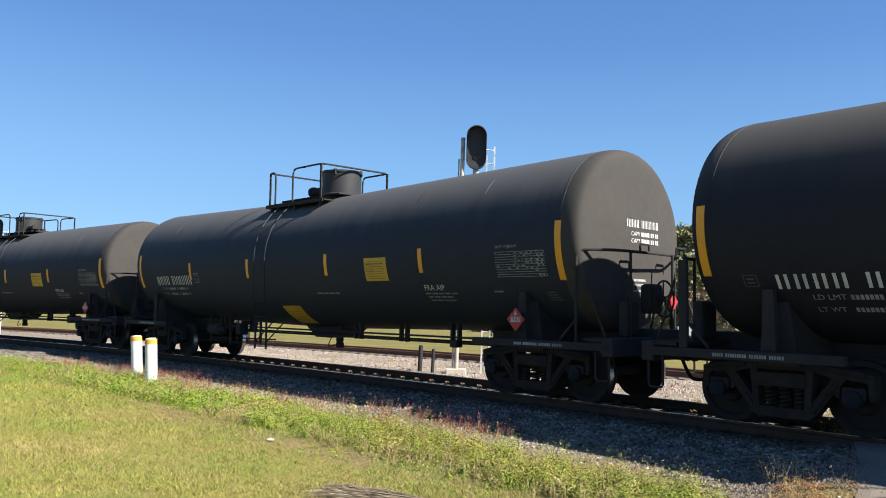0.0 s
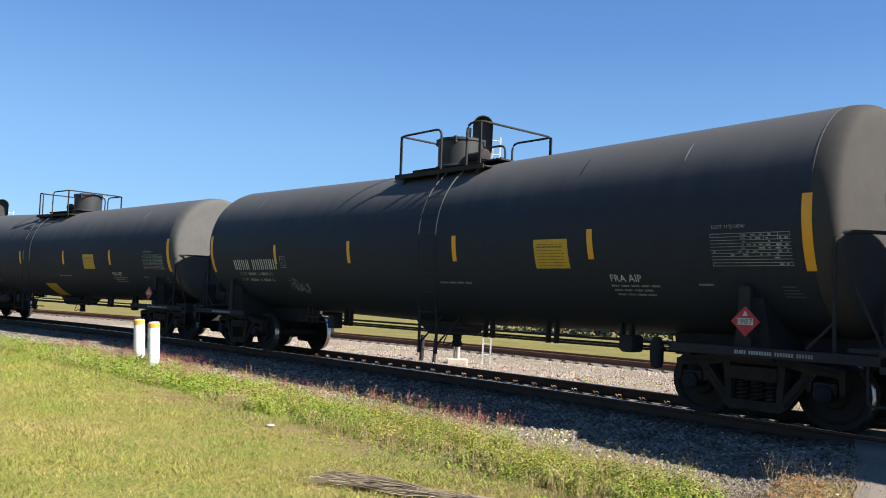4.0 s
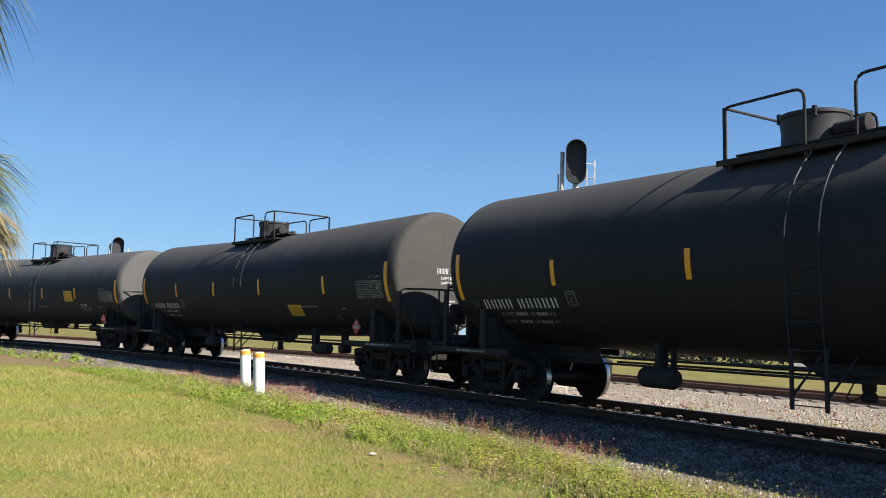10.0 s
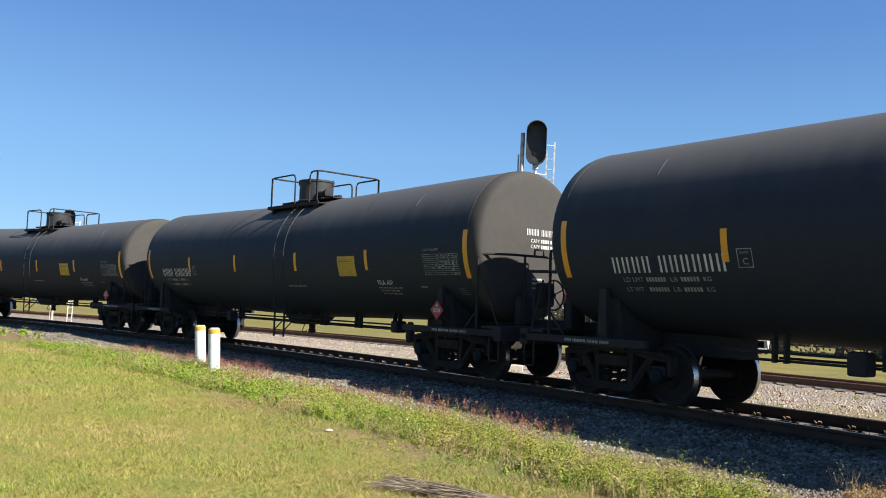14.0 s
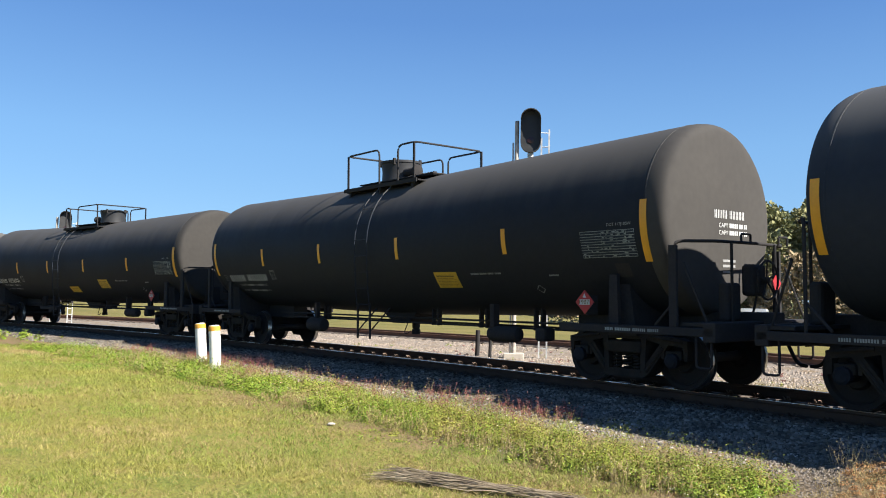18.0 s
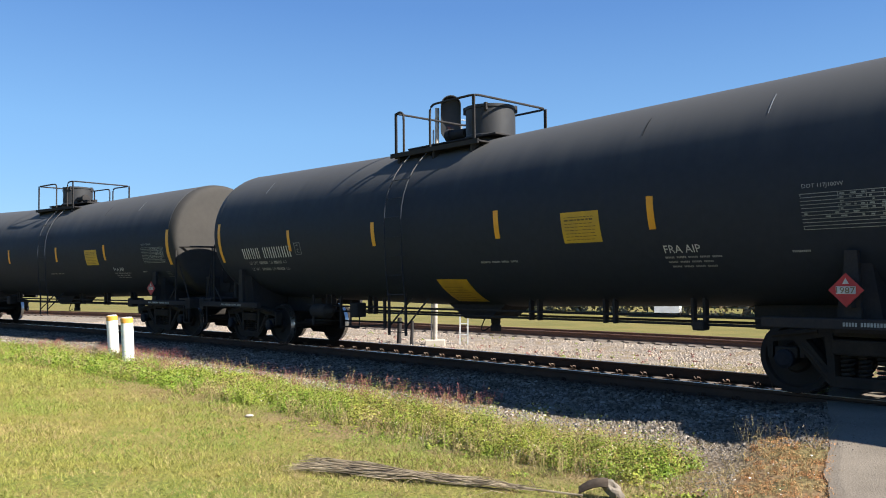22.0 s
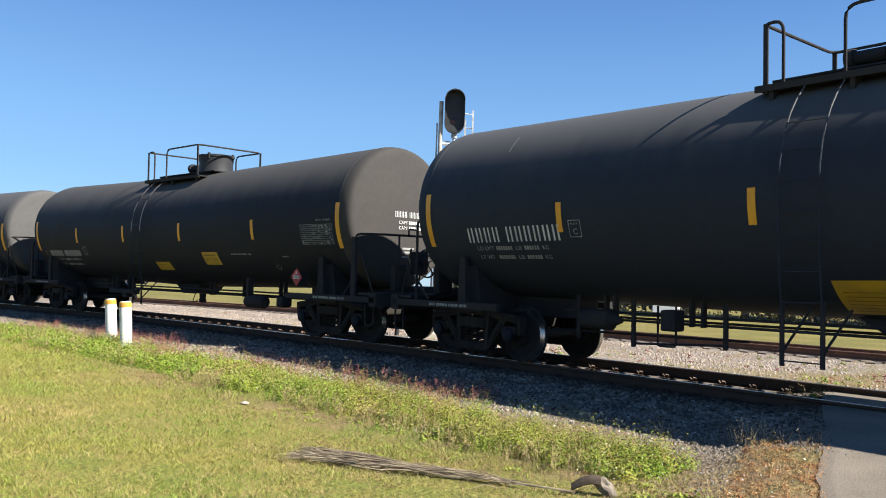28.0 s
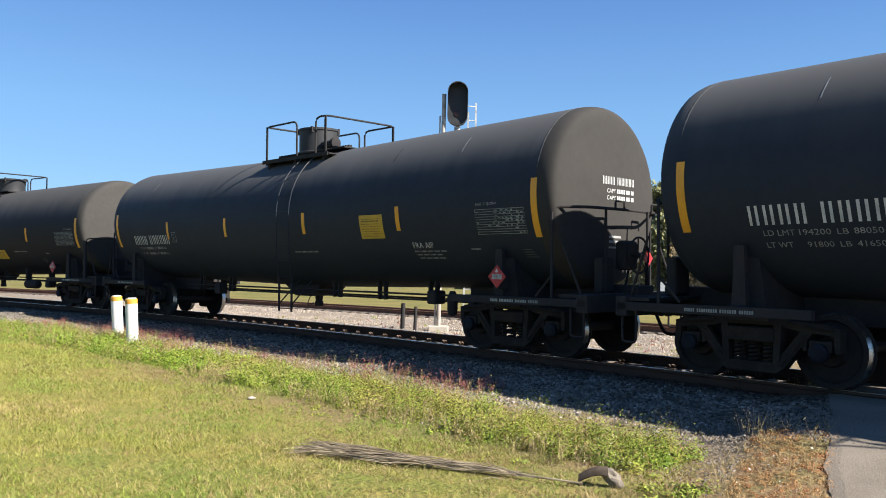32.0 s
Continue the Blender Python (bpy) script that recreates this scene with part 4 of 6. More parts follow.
    for y0, y1 in ((-py, -0.55), (0.55, py)):
        part("walkway", box(left - 0.1, right + 0.1, y0, y1, pzf, pzf + 0.03, 0.006), UNDER, car)
    # low boards added to widen the shadow that the platform casts on the tank
    for y in (-py - 0.03, py + 0.03):
        part("kick_board", box(left - 0.1, right + 0.1, y - 0.012, y + 0.012, pzf - 0.03, pzf + 0.055), UNDER, car)
    part("walkway", box(left - 0.1, right + 0.1, -0.56, 0.56, 4.03, 4.06, 0.006), UNDER, car)
    wx = left - 0.1 if kind != "d" else right - 0.3
    part("walkway", box(wx, wx + 0.38, -0.55, 0.55, pzf + 0.16, pzf + 0.20, 0.008), UNDER, car)
    for x in (left + 0.1, (left + right) / 2, right - 0.1):
        for s in (-1, 1):
            part("walkway_support", box(x - 0.03, x + 0.03, min(s * 0.55, s * py), max(s * 0.55, s * py), 3.52, pzf, 0.0), UNDER, car)
    top, pr = 4.69, 0.022
    mid = (left + right) / 2
    part("railing", tube(bent([(loop, -py, pzf), (loop, -py, top), (left, -py, top), (left, py, top), (mid - 0.1, py, top), (mid - 0.1, py, pzf)], 0.16), pr), UNDER, car, smooth=True)
    part("railing", tube(bent([(post, -py, pzf), (post, -py, top), (right, -py, top), (right, py, top), (mid + 0.1, py, top), (mid + 0.1, py, pzf)], 0.16), pr), UNDER, car, smooth=True)
    for x, y in ((left + 0.03, -py), (left + 0.03, py), (right - 0.03, -py), (right - 0.03, py)):
        part("railing_post", box(x - 0.03, x + 0.03, y - 0.012, y + 0.012, pzf - 0.05, top), UNDER, car)
    if g:
        housing = part("housing", lathe([(0.50, 3.90), (0.50, 4.10), (0.465, 4.12), (0.465, 4.60), (0.485, 4.61), (0.485, 4.66), (0.30, 4.69), (0.05, 4.70)], 36, "z", (dx, 0, 0)), HOUSE, car, "round valve housing", True)
    else:
        housing = part("housing", lathe([(0.48, 3.90), (0.46, 4.12), (0.45, 4.30), (0.47, 4.48), (0.49, 4.50), (0.49, 4.55), (0.30, 4.58), (0.05, 4.59)], 36, "z", (dx, 0, 0)), HOUSE, car, "flared round valve housing", True)
    for a in (0.6, 2.2, 3.9, 5.3):
        lx, ly = dx + 0.47 * math.cos(a), 0.47 * math.sin(a)
        part("lid_bolt", box(lx - 0.03, lx + 0.03, ly - 0.03, ly + 0.03, 4.44 + (0.10 if g else 0), 4.59 + (0.09 if g else 0), 0.008), UNDER, housing)
    vx = {"a": dx - 1.1, "b": dx + 0.72, "c": dx - 1.0, "d": 0.25}[kind]
    vb = box(vx, vx + 0.5, -0.22, 0.22, 3.96, 4.12, 0.03)
    for a in range(5):
        box(vx + 0.03 + 0.1 * a, vx + 0.07 + 0.1 * a, -0.05, 0.05, 4.1, 4.2, 0.01, vb)
    part("pressure_plate", vb, UNDER, car, "low valve cover with bolts")
    vs = {"a": -1, "b": 1, "c": -1, "d": 1}[kind]
    relief = lathe([(0.03, dx + vs * 0.44), (0.09, dx + vs * 0.45), (0.09, dx + vs * 0.82), (0.13, dx + vs * 0.83), (0.13, dx + vs * 0.93), (0.03, dx + vs * 0.95)], 14, "x", (0, -0.2, 4.24))
    part("relief_valve", relief, UNDER, car, "stubby relief valve", True)
    # ladder down the near side
    for x in (lad, lad + 0.47):
        pts = [(x, -py, pzf)]
        for a in np.linspace(math.radians(52), 0, 7):
            pts.append((x, -(TANK_R + 0.10) * math.cos(a), axis_z(x) + (TANK_R + 0.10) * math.sin(a)))
        pts += [(x, -1.60, 1.6), (x, -1.53, 1.0), (x, -1.52, 0.50)]
        part("ladder_stile", tube(pts, 0.011, 6), BLACK, car)
    for z in (0.52, 0.86, 1.2, 1.55, 1.9, 2.25, 2.6, 2.95, 3.3):
        c = axis_z(lad)
        y = -1.52 if z < 1.1 else -1.57 if z < 1.7 else -math.sqrt(max(0.2, (TANK_R + 0.10) ** 2 - (z - c) ** 2))
        part("ladder_rung", tube([(lad, y, z), (lad + 0.47, y, z)], 0.009, 6), BLACK, car)
    for x in (lad, lad + 0.47):
        part("ladder_leg", box(x - 0.026, x + 0.026, -1.54, -1.51, 0.46, 1.22, 0.005), UNDER, car)
    for x in (lad, lad + 0.47):
        part("ladder_brace", tube([(x, -1.52, 0.62), (x + 0.14, -1.1, 1.12)], 0.016, 6), UNDER, car)
    # bottom outlet in its skid, with a hanging chain
    part("outlet_skid", prism([(-0.78, 1.04), (-0.30, 0.74), (0.30, 0.74), (0.78, 1.04)] if g else [(-0.66, 1.02), (-0.26, 0.76), (0.26, 0.76), (0.66, 1.02)], -0.38, 0.38), UNDER, car)
    part("outlet_valve", lathe([(0.04, 0.50), (0.10, 0.50), (0.10, 0.60), (0.075, 0.63), (0.09, 0.66), (0.09, 0.80)], 14, "z", (0.12, 0, 0)), UNDER, car)
    part("outlet_chain", tube(bent([(0.0, -0.15, 0.76), (-0.10, -0.18, 0.54), (-0.02, -0.18, 0.50), (0.08, -0.12, 0.58)], 0.06), 0.012, 5), UNDER, car)
    # brake piping and hangers under the tank
    for y, z, x0, x1 in ((-0.55, 0.80, -5.2, 5.6), (-0.60, 0.91, -5.2, 5.6), (0.45, 0.78, -5.0, 5.0)):
        part("brake_pipe", tube([(x0, y, z), (x1, y, z)], 0.022, 6), UNDER, car)
    for x in ((-4.4, -4.22) if g else ()) + (-2.9, -2.72, 1.5, 1.68, 3.0, 3.18, 4.5, 4.68):
        part("pipe_hanger", box(x - 0.02, x + 0.02, -0.63, -0.53, 0.77, 1.25), UNDER, car)
    if kind == "a":
        part("brake_rod", tube([(-5.7, -0.32, 0.56), (-2.2, -0.30, 0.60)], 0.02, 6), UNDER, car)
        part("brake_cylinder", lathe([(0.05, -4.75), (0.15, -4.72), (0.16, -4.2), (0.10, -4.16), (0.04, -4.0)], 16, "x", (0, -0.72, 0.80)), UNDER, car, "black brake cylinder", True)
        for x, z0, z1 in ((-4.9, 0.48, 1.15), (-3.85, 0.42, 1.12), (-2.35, 0.50, 1.1)):
            part("brake_lever", box(x - 0.03, x + 0.03, -0.66, -0.62, z0, z1), UNDER, car)
        part("brake_rod", tube([(-3.85, -0.64, 0.47), (-2.35, -0.64, 0.55)], 0.018, 6), UNDER, car)
        part("gear_guard", tube(bent([(-3.35, -0.75, 1.05), (-3.35, -0.75, 0.48), (-3.05, -0.75, 0.48), (-3.05, -0.75, 1.05)], 0.05), 0.016, 6), UNDER, car)
    if g:
        part("brake_valve", box(-3.25, -3.0, -0.85, -0.6, 0.70, 1.0, 0.03), UNDER, car)
        part("brake_valve", box(4.52, 4.70, -0.7, -0.5, 0.72, 0.86, 0.03) if kind == "a" else box(4.60, 4.84, -0.8, -0.5, 0.74, 1.0, 0.04), UNDER, car)
        if kind == "b":
            part("drain_cock", lathe([(0.03, 0.54), (0.08, 0.56), (0.10, 0.66), (0.10, 0.90), (0.05, 1.0)], 12, "z", (5.2, -0.7, 0)), UNDER, car, "", True)
    else:
        rsv = lathe([(0.04, 3.65), (0.12, 3.68), (0.15, 3.74), (0.15, 4.36), (0.12, 4.42), (0.04, 4.45)], 18, "x", (0, -0.95, 0.70))
        part("air_reservoir", rsv, UNDER, car, "black cylindrical air reservoir", True)
        part("reservoir_bracket", box(3.75, 3.85, -1.05, -0.9, 0.7, 1.25), UNDER, car)
        if kind == "c":
            part("brake_beam", box(-3.55, -2.0, -0.95, -0.75, 0.67, 0.80, 0.03), UNDER, car)
            for x in (-3.4, -3.18, -2.45):
                part("beam_hanger", box(x - 0.02, x + 0.02, -0.9, -0.8, 0.78, 1.2), UNDER, car)
            part("brake_valve", box(-2.75, -2.45, -0.95, -0.7, 0.56, 0.70, 0.04), UNDER, car)
        else:
            part("air_reservoir", lathe([(0.04, -3.06), (0.13, -3.03), (0.165, -2.97), (0.165, -2.40), (0.13, -2.34), (0.04, -2.31)], 18, "x", (0, -0.95, 0.66)), UNDER, car, "black cylindrical air reservoir", True)
            part("reservoir_bracket", box(-2.74, -2.64, -1.0, -0.9, 0.7, 1.2), UNDER, car)
        part("brake_valve", box(4.80, 5.05, -0.95, -0.65, 0.60, 0.84, 0.05), UNDER, car)
    # stub sills, bolsters, end platforms, couplers
    for e in (-1, 1):
        def span(a, b):
            return min(e * a, e * b), max(e * a, e * b)
        x0, x1 = span(5.2, 8.85)
        part("stub_sill", box(x0, x1, -0.22, 0.22, 0.74, 1.18, 0.02), UNDER, car)
        part("body_bolster", prism([(e * TRUCK_AT - 0.28, 0.80), (e * TRUCK_AT + 0.28, 0.80), (e * TRUCK_AT + 0.14, 1.7), (e * TRUCK_AT - 0.14, 1.7)], -1.15, 1.15), UNDER, car)
        for s in (-1, 1):
            gus = prism([(e * TRUCK_AT - 0.10, 0.90), (e * TRUCK_AT + 0.10, 0.90), (e * TRUCK_AT + 0.07, 1.75), (e * TRUCK_AT - 0.07, 1.75)], s * 1.32 - 0.04, s * 1.32 + 0.04)
            part("bolster_gusset", gus, UNDER, car)
            a0, a1 = span(5.9, 8.72)
            part("side_sill", box(a0, a1, s * 1.45 - 0.05, s * 1.45 + 0.05, 0.86, 0.98, 0.01), UNDER, car)
            # grab posts at the corners
            part("corner_post", tube([(e * 8.60, s * 1.38, 0.95), (e * 8.22, s * 1.44, 1.9)], 0.018, 6), UNDER, car)
            part("sill_step", tube(bent([(e * 8.42, s * 1.45, 0.9), (e * 8.42, s * 1.45, 0.42), (e * 8.66, s * 1.45, 0.42), (e * 8.66, s * 1.45, 0.9)], 0.06), 0.018, 6), UNDER, car)
        b0, b1 = span(8.55, 8.75)
        part("end_sill", box(b0, b1, -1.5, 1.5, 0.78, 1.06, 0.02), UNDER, car)
        b0, b1 = span(8.20, 8.55)
        part("end_platform", box(b0, b1, -1.45, 1.45, 1.0, 1.05), UNDER, car)
        rz = 2.40 if g else 2.22
        rail_pts = [(e * 8.05, -1.44, 0.98), (e * 8.05, -1.44, rz), (e * 8.44, -0.95, rz), (e * 8.50, 0.0, rz), (e * 8.44, 0.95, rz), (e * 8.05, 1.44, rz), (e * 8.05, 1.44, 0.98)]
        part("end_handrail", tube(bent(rail_pts, 0.14), 0.024), UNDER, car, smooth=True)
        for y in (-0.35, 0.75):
            part("handrail_bracket", tube(bent([(e * 8.49, y, rz), (e * 8.49, y, rz + 0.13), (e * 8.49, y + 0.26, rz + 0.13), (e * 8.49, y + 0.26, rz)], 0.03), 0.018, 6), UNDER, car)
        for y in (-0.62, 0.62):
            part("handrail_post", tube([(e * 8.49, y, 1.0), (e * 8.49, y, rz)], 0.022, 6), UNDER, car)
        if e > 0:
            wheel = tube([(8.72, -0.02 + 0.29 * math.cos(a), 1.66 + 0.29 * math.sin(a)) for a in np.linspace(0, 2 * math.pi, 25)], 0.017, 6)
            brake = part("brake_wheel", wheel, UNDER, car, "spoked iron hand-brake wheel", True)
            for k in range(5):
                a = k * 1.2566 + 0.4
                part("spoke", tube([(8.70, -0.02, 1.66), (8.72, -0.02 + 0.28 * math.cos(a), 1.66 + 0.28 * math.sin(a))], 0.013, 5), UNDER, brake)
            part("brake_shaft", lathe([(0.02, 8.60), (0.05, 8.61), (0.05, 8.73), (0.02, 8.74)], 10, "x", (0, -0.02, 1.66)), UNDER, brake)
            part("brake_gear_case", box(8.40, 8.62, -0.24, 0.14, 1.42, 1.90, 0.06), UNDER, car)
            part("brake_chain", tube(bent([(8.55, -0.05, 1.44), (8.52, -0.08, 1.2), (8.40, -0.10, 0.95)], 0.08), 0.018, 6), UNDER, car)
            ez, ey2 = 1.62, 0.62
            end_pl = bmesh.new()
            lozenge = [[end_pl.verts.new((xx, ey2 + 0.14 * u, ez + 0.14 * w)) for u, w in ((0, -1), (1, 0), (0, 1), (-1, 0))] for xx in (8.50, 8.512)]
            end_pl.faces.new(lozenge[1])
            end_pl.faces.new(lozenge[0][::-1])
            for k in range(4):
                end_pl.faces.new((lozenge[0][k], lozenge[0][(k + 1) % 4], lozenge[1][(k + 1) % 4], lozenge[1][k]))
            part("end_placard", end_pl, RED, car, "red diamond hazard placard")
            part("placard_bracket", box(8.46, 8.50, ey2 - 0.03, ey2 + 0.03, 1.03, 1.7), UNDER, car)
        if not g:
            for s in (-1, 1):
                part("corner_plate", box(*span(8.00, 8.13), s * 1.46 - 0.03, s * 1.46 + 0.03, 0.98, 2.16, 0.01), UNDER, car)
        part("end_brake_housing", box(*span(8.30, 8.48), -0.70, -0.34, 1.05, 1.62, 0.05), UNDER, car)
        part("handrail_stay", tube([(e * 8.06, -1.42, 1.35), (e * 7.72, -1.42, 1.0)], 0.02, 6), UNDER, car)
        part("coupler", coupler_bm(e), UNDER, car)
        part("air_hose", tube(bent([(e * 8.75, 0.35, 0.85), (e * 8.95, 0.35, 0.42), (e * 9.12, 0.3, 0.4)], 0.15), 0.028, 6), RUBBER, car, "black rubber air hose")
        part("sill_lettering", bars_on_sill(e), DATAINK, car)
        build_truck(car, e * TRUCK_AT)
    return car


def bars_on_sill(e):
    bm = bars(word_bars(0, 0, 0.045, (0.16, 0.3, 0.24, 0.2)))
    for v in bm.verts:
        v.co = Vector(((6.85 if e > 0 else -7.6) + v.co.x, -1.504, 0.895 + v.co.z))
    return bm


CAR_KINDS = "dabbab" + "ddbbbdcabcacabcbd"      # from the front of the train
GRAFFITI = {2, 3}
LOW_PANEL_G = {0: -0.62, 3: -0.30, 12: -0.24, 15: -0.74, 17: -0.52}      # how far along the tank
LOW_PANEL_S = {11, 14, 16, 19}
MARK_MOVE = {-1: 0.06, 3: 0.10, 1: -0.05, 4: -0.11, 13: -0.20, 15: -0.05, 17: -0.11}      # the lettering by the first stripe
STRIPE_MOVE = {3: (0.17, 0.0, 0.0, 0.0), 12: (0.0, 0.0, 0.0, -0.13), 15: (-0.04, 0.09, 0.0, -0.17), 13: (-0.18, 0.06, 0.12, 0.0), 1: (0.0, -0.12, 0.0, 0.0), 4: (-0.10, -0.14, -0.07, 0.0), 6: (0.0, 0.0, 0.0, 0.28), 7: (0.0, 0.08, 0.08, 0.0), 10: (0.0, -0.09, 0.0, 0.0), 11: (0.1, 0.0, 0.0, 0.0), 17: (0.08, -0.37, -0.2, 0.05)}
TOP_MOVE = {7: 0.07, 4: -0.12, 10: 0.09, 13: 0.05, 15: -0.08}       # the platform on top
END_MOVE = {2: -0.1, -1: -0.18, 4: -0.15, 9: -0.2}
END_MARK_MOVE = {7: 0.08, 17: -0.12}
PANEL_MOVE = {15: -0.10, 6: 0.42, 7: 0.18}
PALE_ENDS = {3, 7, 12, 17}       # cars whose sunlit-toned ends also carry more dust
masters = {}
CARS = []
for i, kind in enumerate(CAR_KINDS):
    n = i - 1
    if kind not in masters:
        masters[kind] = build_car(kind)
        car = masters[kind]
        if kind in "ab":
            tagged(car, "black jacketed tank car with yellow stripes and square notice panel", "tank car", "cars of the train")
        else:
            tagged(car, "black tank car with a low slanted yellow notice panel", "tank car", "cars of the train")
    else:
        car = copy_thing(masters[kind], Matrix())
    CARS.append((n, car))
for n, car in CARS:
    if n in LOW_PANEL_G or n in LOW_PANEL_S:
        w, h, x, z = (0.76, 0.70, LOW_PANEL_G[n], 1.07) if n in LOW_PANEL_G else (0.72, 0.28, -0.2, 1.40)
        p = part("low_notice_panel", on_shell(sheet(w, h, 3, 6), x, z), PANELY, car, "yellow notice panel low on the tank")
        part("notice_line", on_shell(bars([(0.08, 0.1 + 0.08 * i, w - 0.2 - 0.05 * (i % 3), 0.012) for i in range(3 if h < 0.4 else 6)]), x, z, 0.01), INK, p)
    if n == 17:
        for ob in [c for c in car.children if c.name.startswith("load_figure_bar")]:
            bpy.data.objects.remove(ob)
        for z, pounds, kilos in ((1.86, "194200", "88050"), (1.72, "91800", "41650")):
            part("load_lettering", on_shell(letters(pounds, 0.075, 0.063 * len(pounds)), -5.62 - 0.063 * len(pounds), z, 0.008), FADED, car)
            part("load_lettering", on_shell(letters(kilos, 0.075, 0.32), -5.36, z, 0.008), FADED, car)
    if n in GRAFFITI:
        rnd = random.Random(20 + n)
        bm = bmesh.new()
        for k in range(13):
            cx, cz, turn, size = 0.06 * k + rnd.uniform(-0.03, 0.03), 0.22 + rnd.uniform(-0.06, 0.06), rnd.uniform(0, 6.28), rnd.uniform(0.07, 0.17)
            bend, wide = rnd.uniform(1.2, 4.4), rnd.uniform(0.009, 0.02)
            line = [(cx + 0.6 * size * math.cos(turn + bend * i / 9) + 0.03 * math.sin(i * 1.3 + k), cz + 1.2 * size * math.sin(turn + bend * i / 9)) for i in range(10)]
            rows = []
            for i, (gx, gz) in enumerate(line):
                px, pz = line[max(0, i - 1)]
                qx, qz = line[min(9, i + 1)]
                ln = math.hypot(qx - px, qz - pz) or 1.0
                ox, oz = -(qz - pz) / ln * wide, (qx - px) / ln * wide
                rows.append((bm.verts.new((gx - ox, 0, gz - oz)), bm.verts.new((gx + ox, 0, gz + oz))))
            for (a0, a1), (b0, b1) in zip(rows, rows[1:]):
                bm.faces.new((a0, a1, b1, b0))
        part("graffiti_scrawl", on_shell(bm, -4.75 if n == 3 else -4.2, 1.45, 0.009), SPRAY, car, "pale sprayed scrawl")
        tagged(car, "black jacketed tank car with pale graffiti below its mark")
    # small differences from car to car
    kin = {}
    for ob in car.children:
        kin.setdefault(ob.name.split(".")[0], []).append(ob)
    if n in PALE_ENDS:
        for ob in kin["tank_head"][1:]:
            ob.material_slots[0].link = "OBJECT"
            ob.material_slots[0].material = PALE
    for i, move in enumerate(STRIPE_MOVE.get(n, ())):
        kin["stripe"][i].location.x += move
    for name in ("reporting_mark", "load_lettering", "load_figure_bar", "plate_box", "plate_lettering", "plate_letter"):
        for ob in kin.get(name, ()):
            ob.location.x += MARK_MOVE.get(n, 0.0)
    kin["end_stripe"][0].location.x += END_MOVE.get(n, 0.0)
    for name in ("railing", "railing_post", "walkway", "walkway_support", "kick_board", "housing", "pressure_plate", "relief_valve"):
        for ob in kin[name]:
            ob.location.x += TOP_MOVE.get(n, 0.0)
    for name in ("end_mark", "end_lettering", "end_figure_bar"):
        for ob in kin[name]:
            ob.location.y += END_MARK_MOVE.get(n, 0.0)
    for ob in kin["notice_panel"]:
        ob.location.x += PANEL_MOVE.get(n, 0.0)


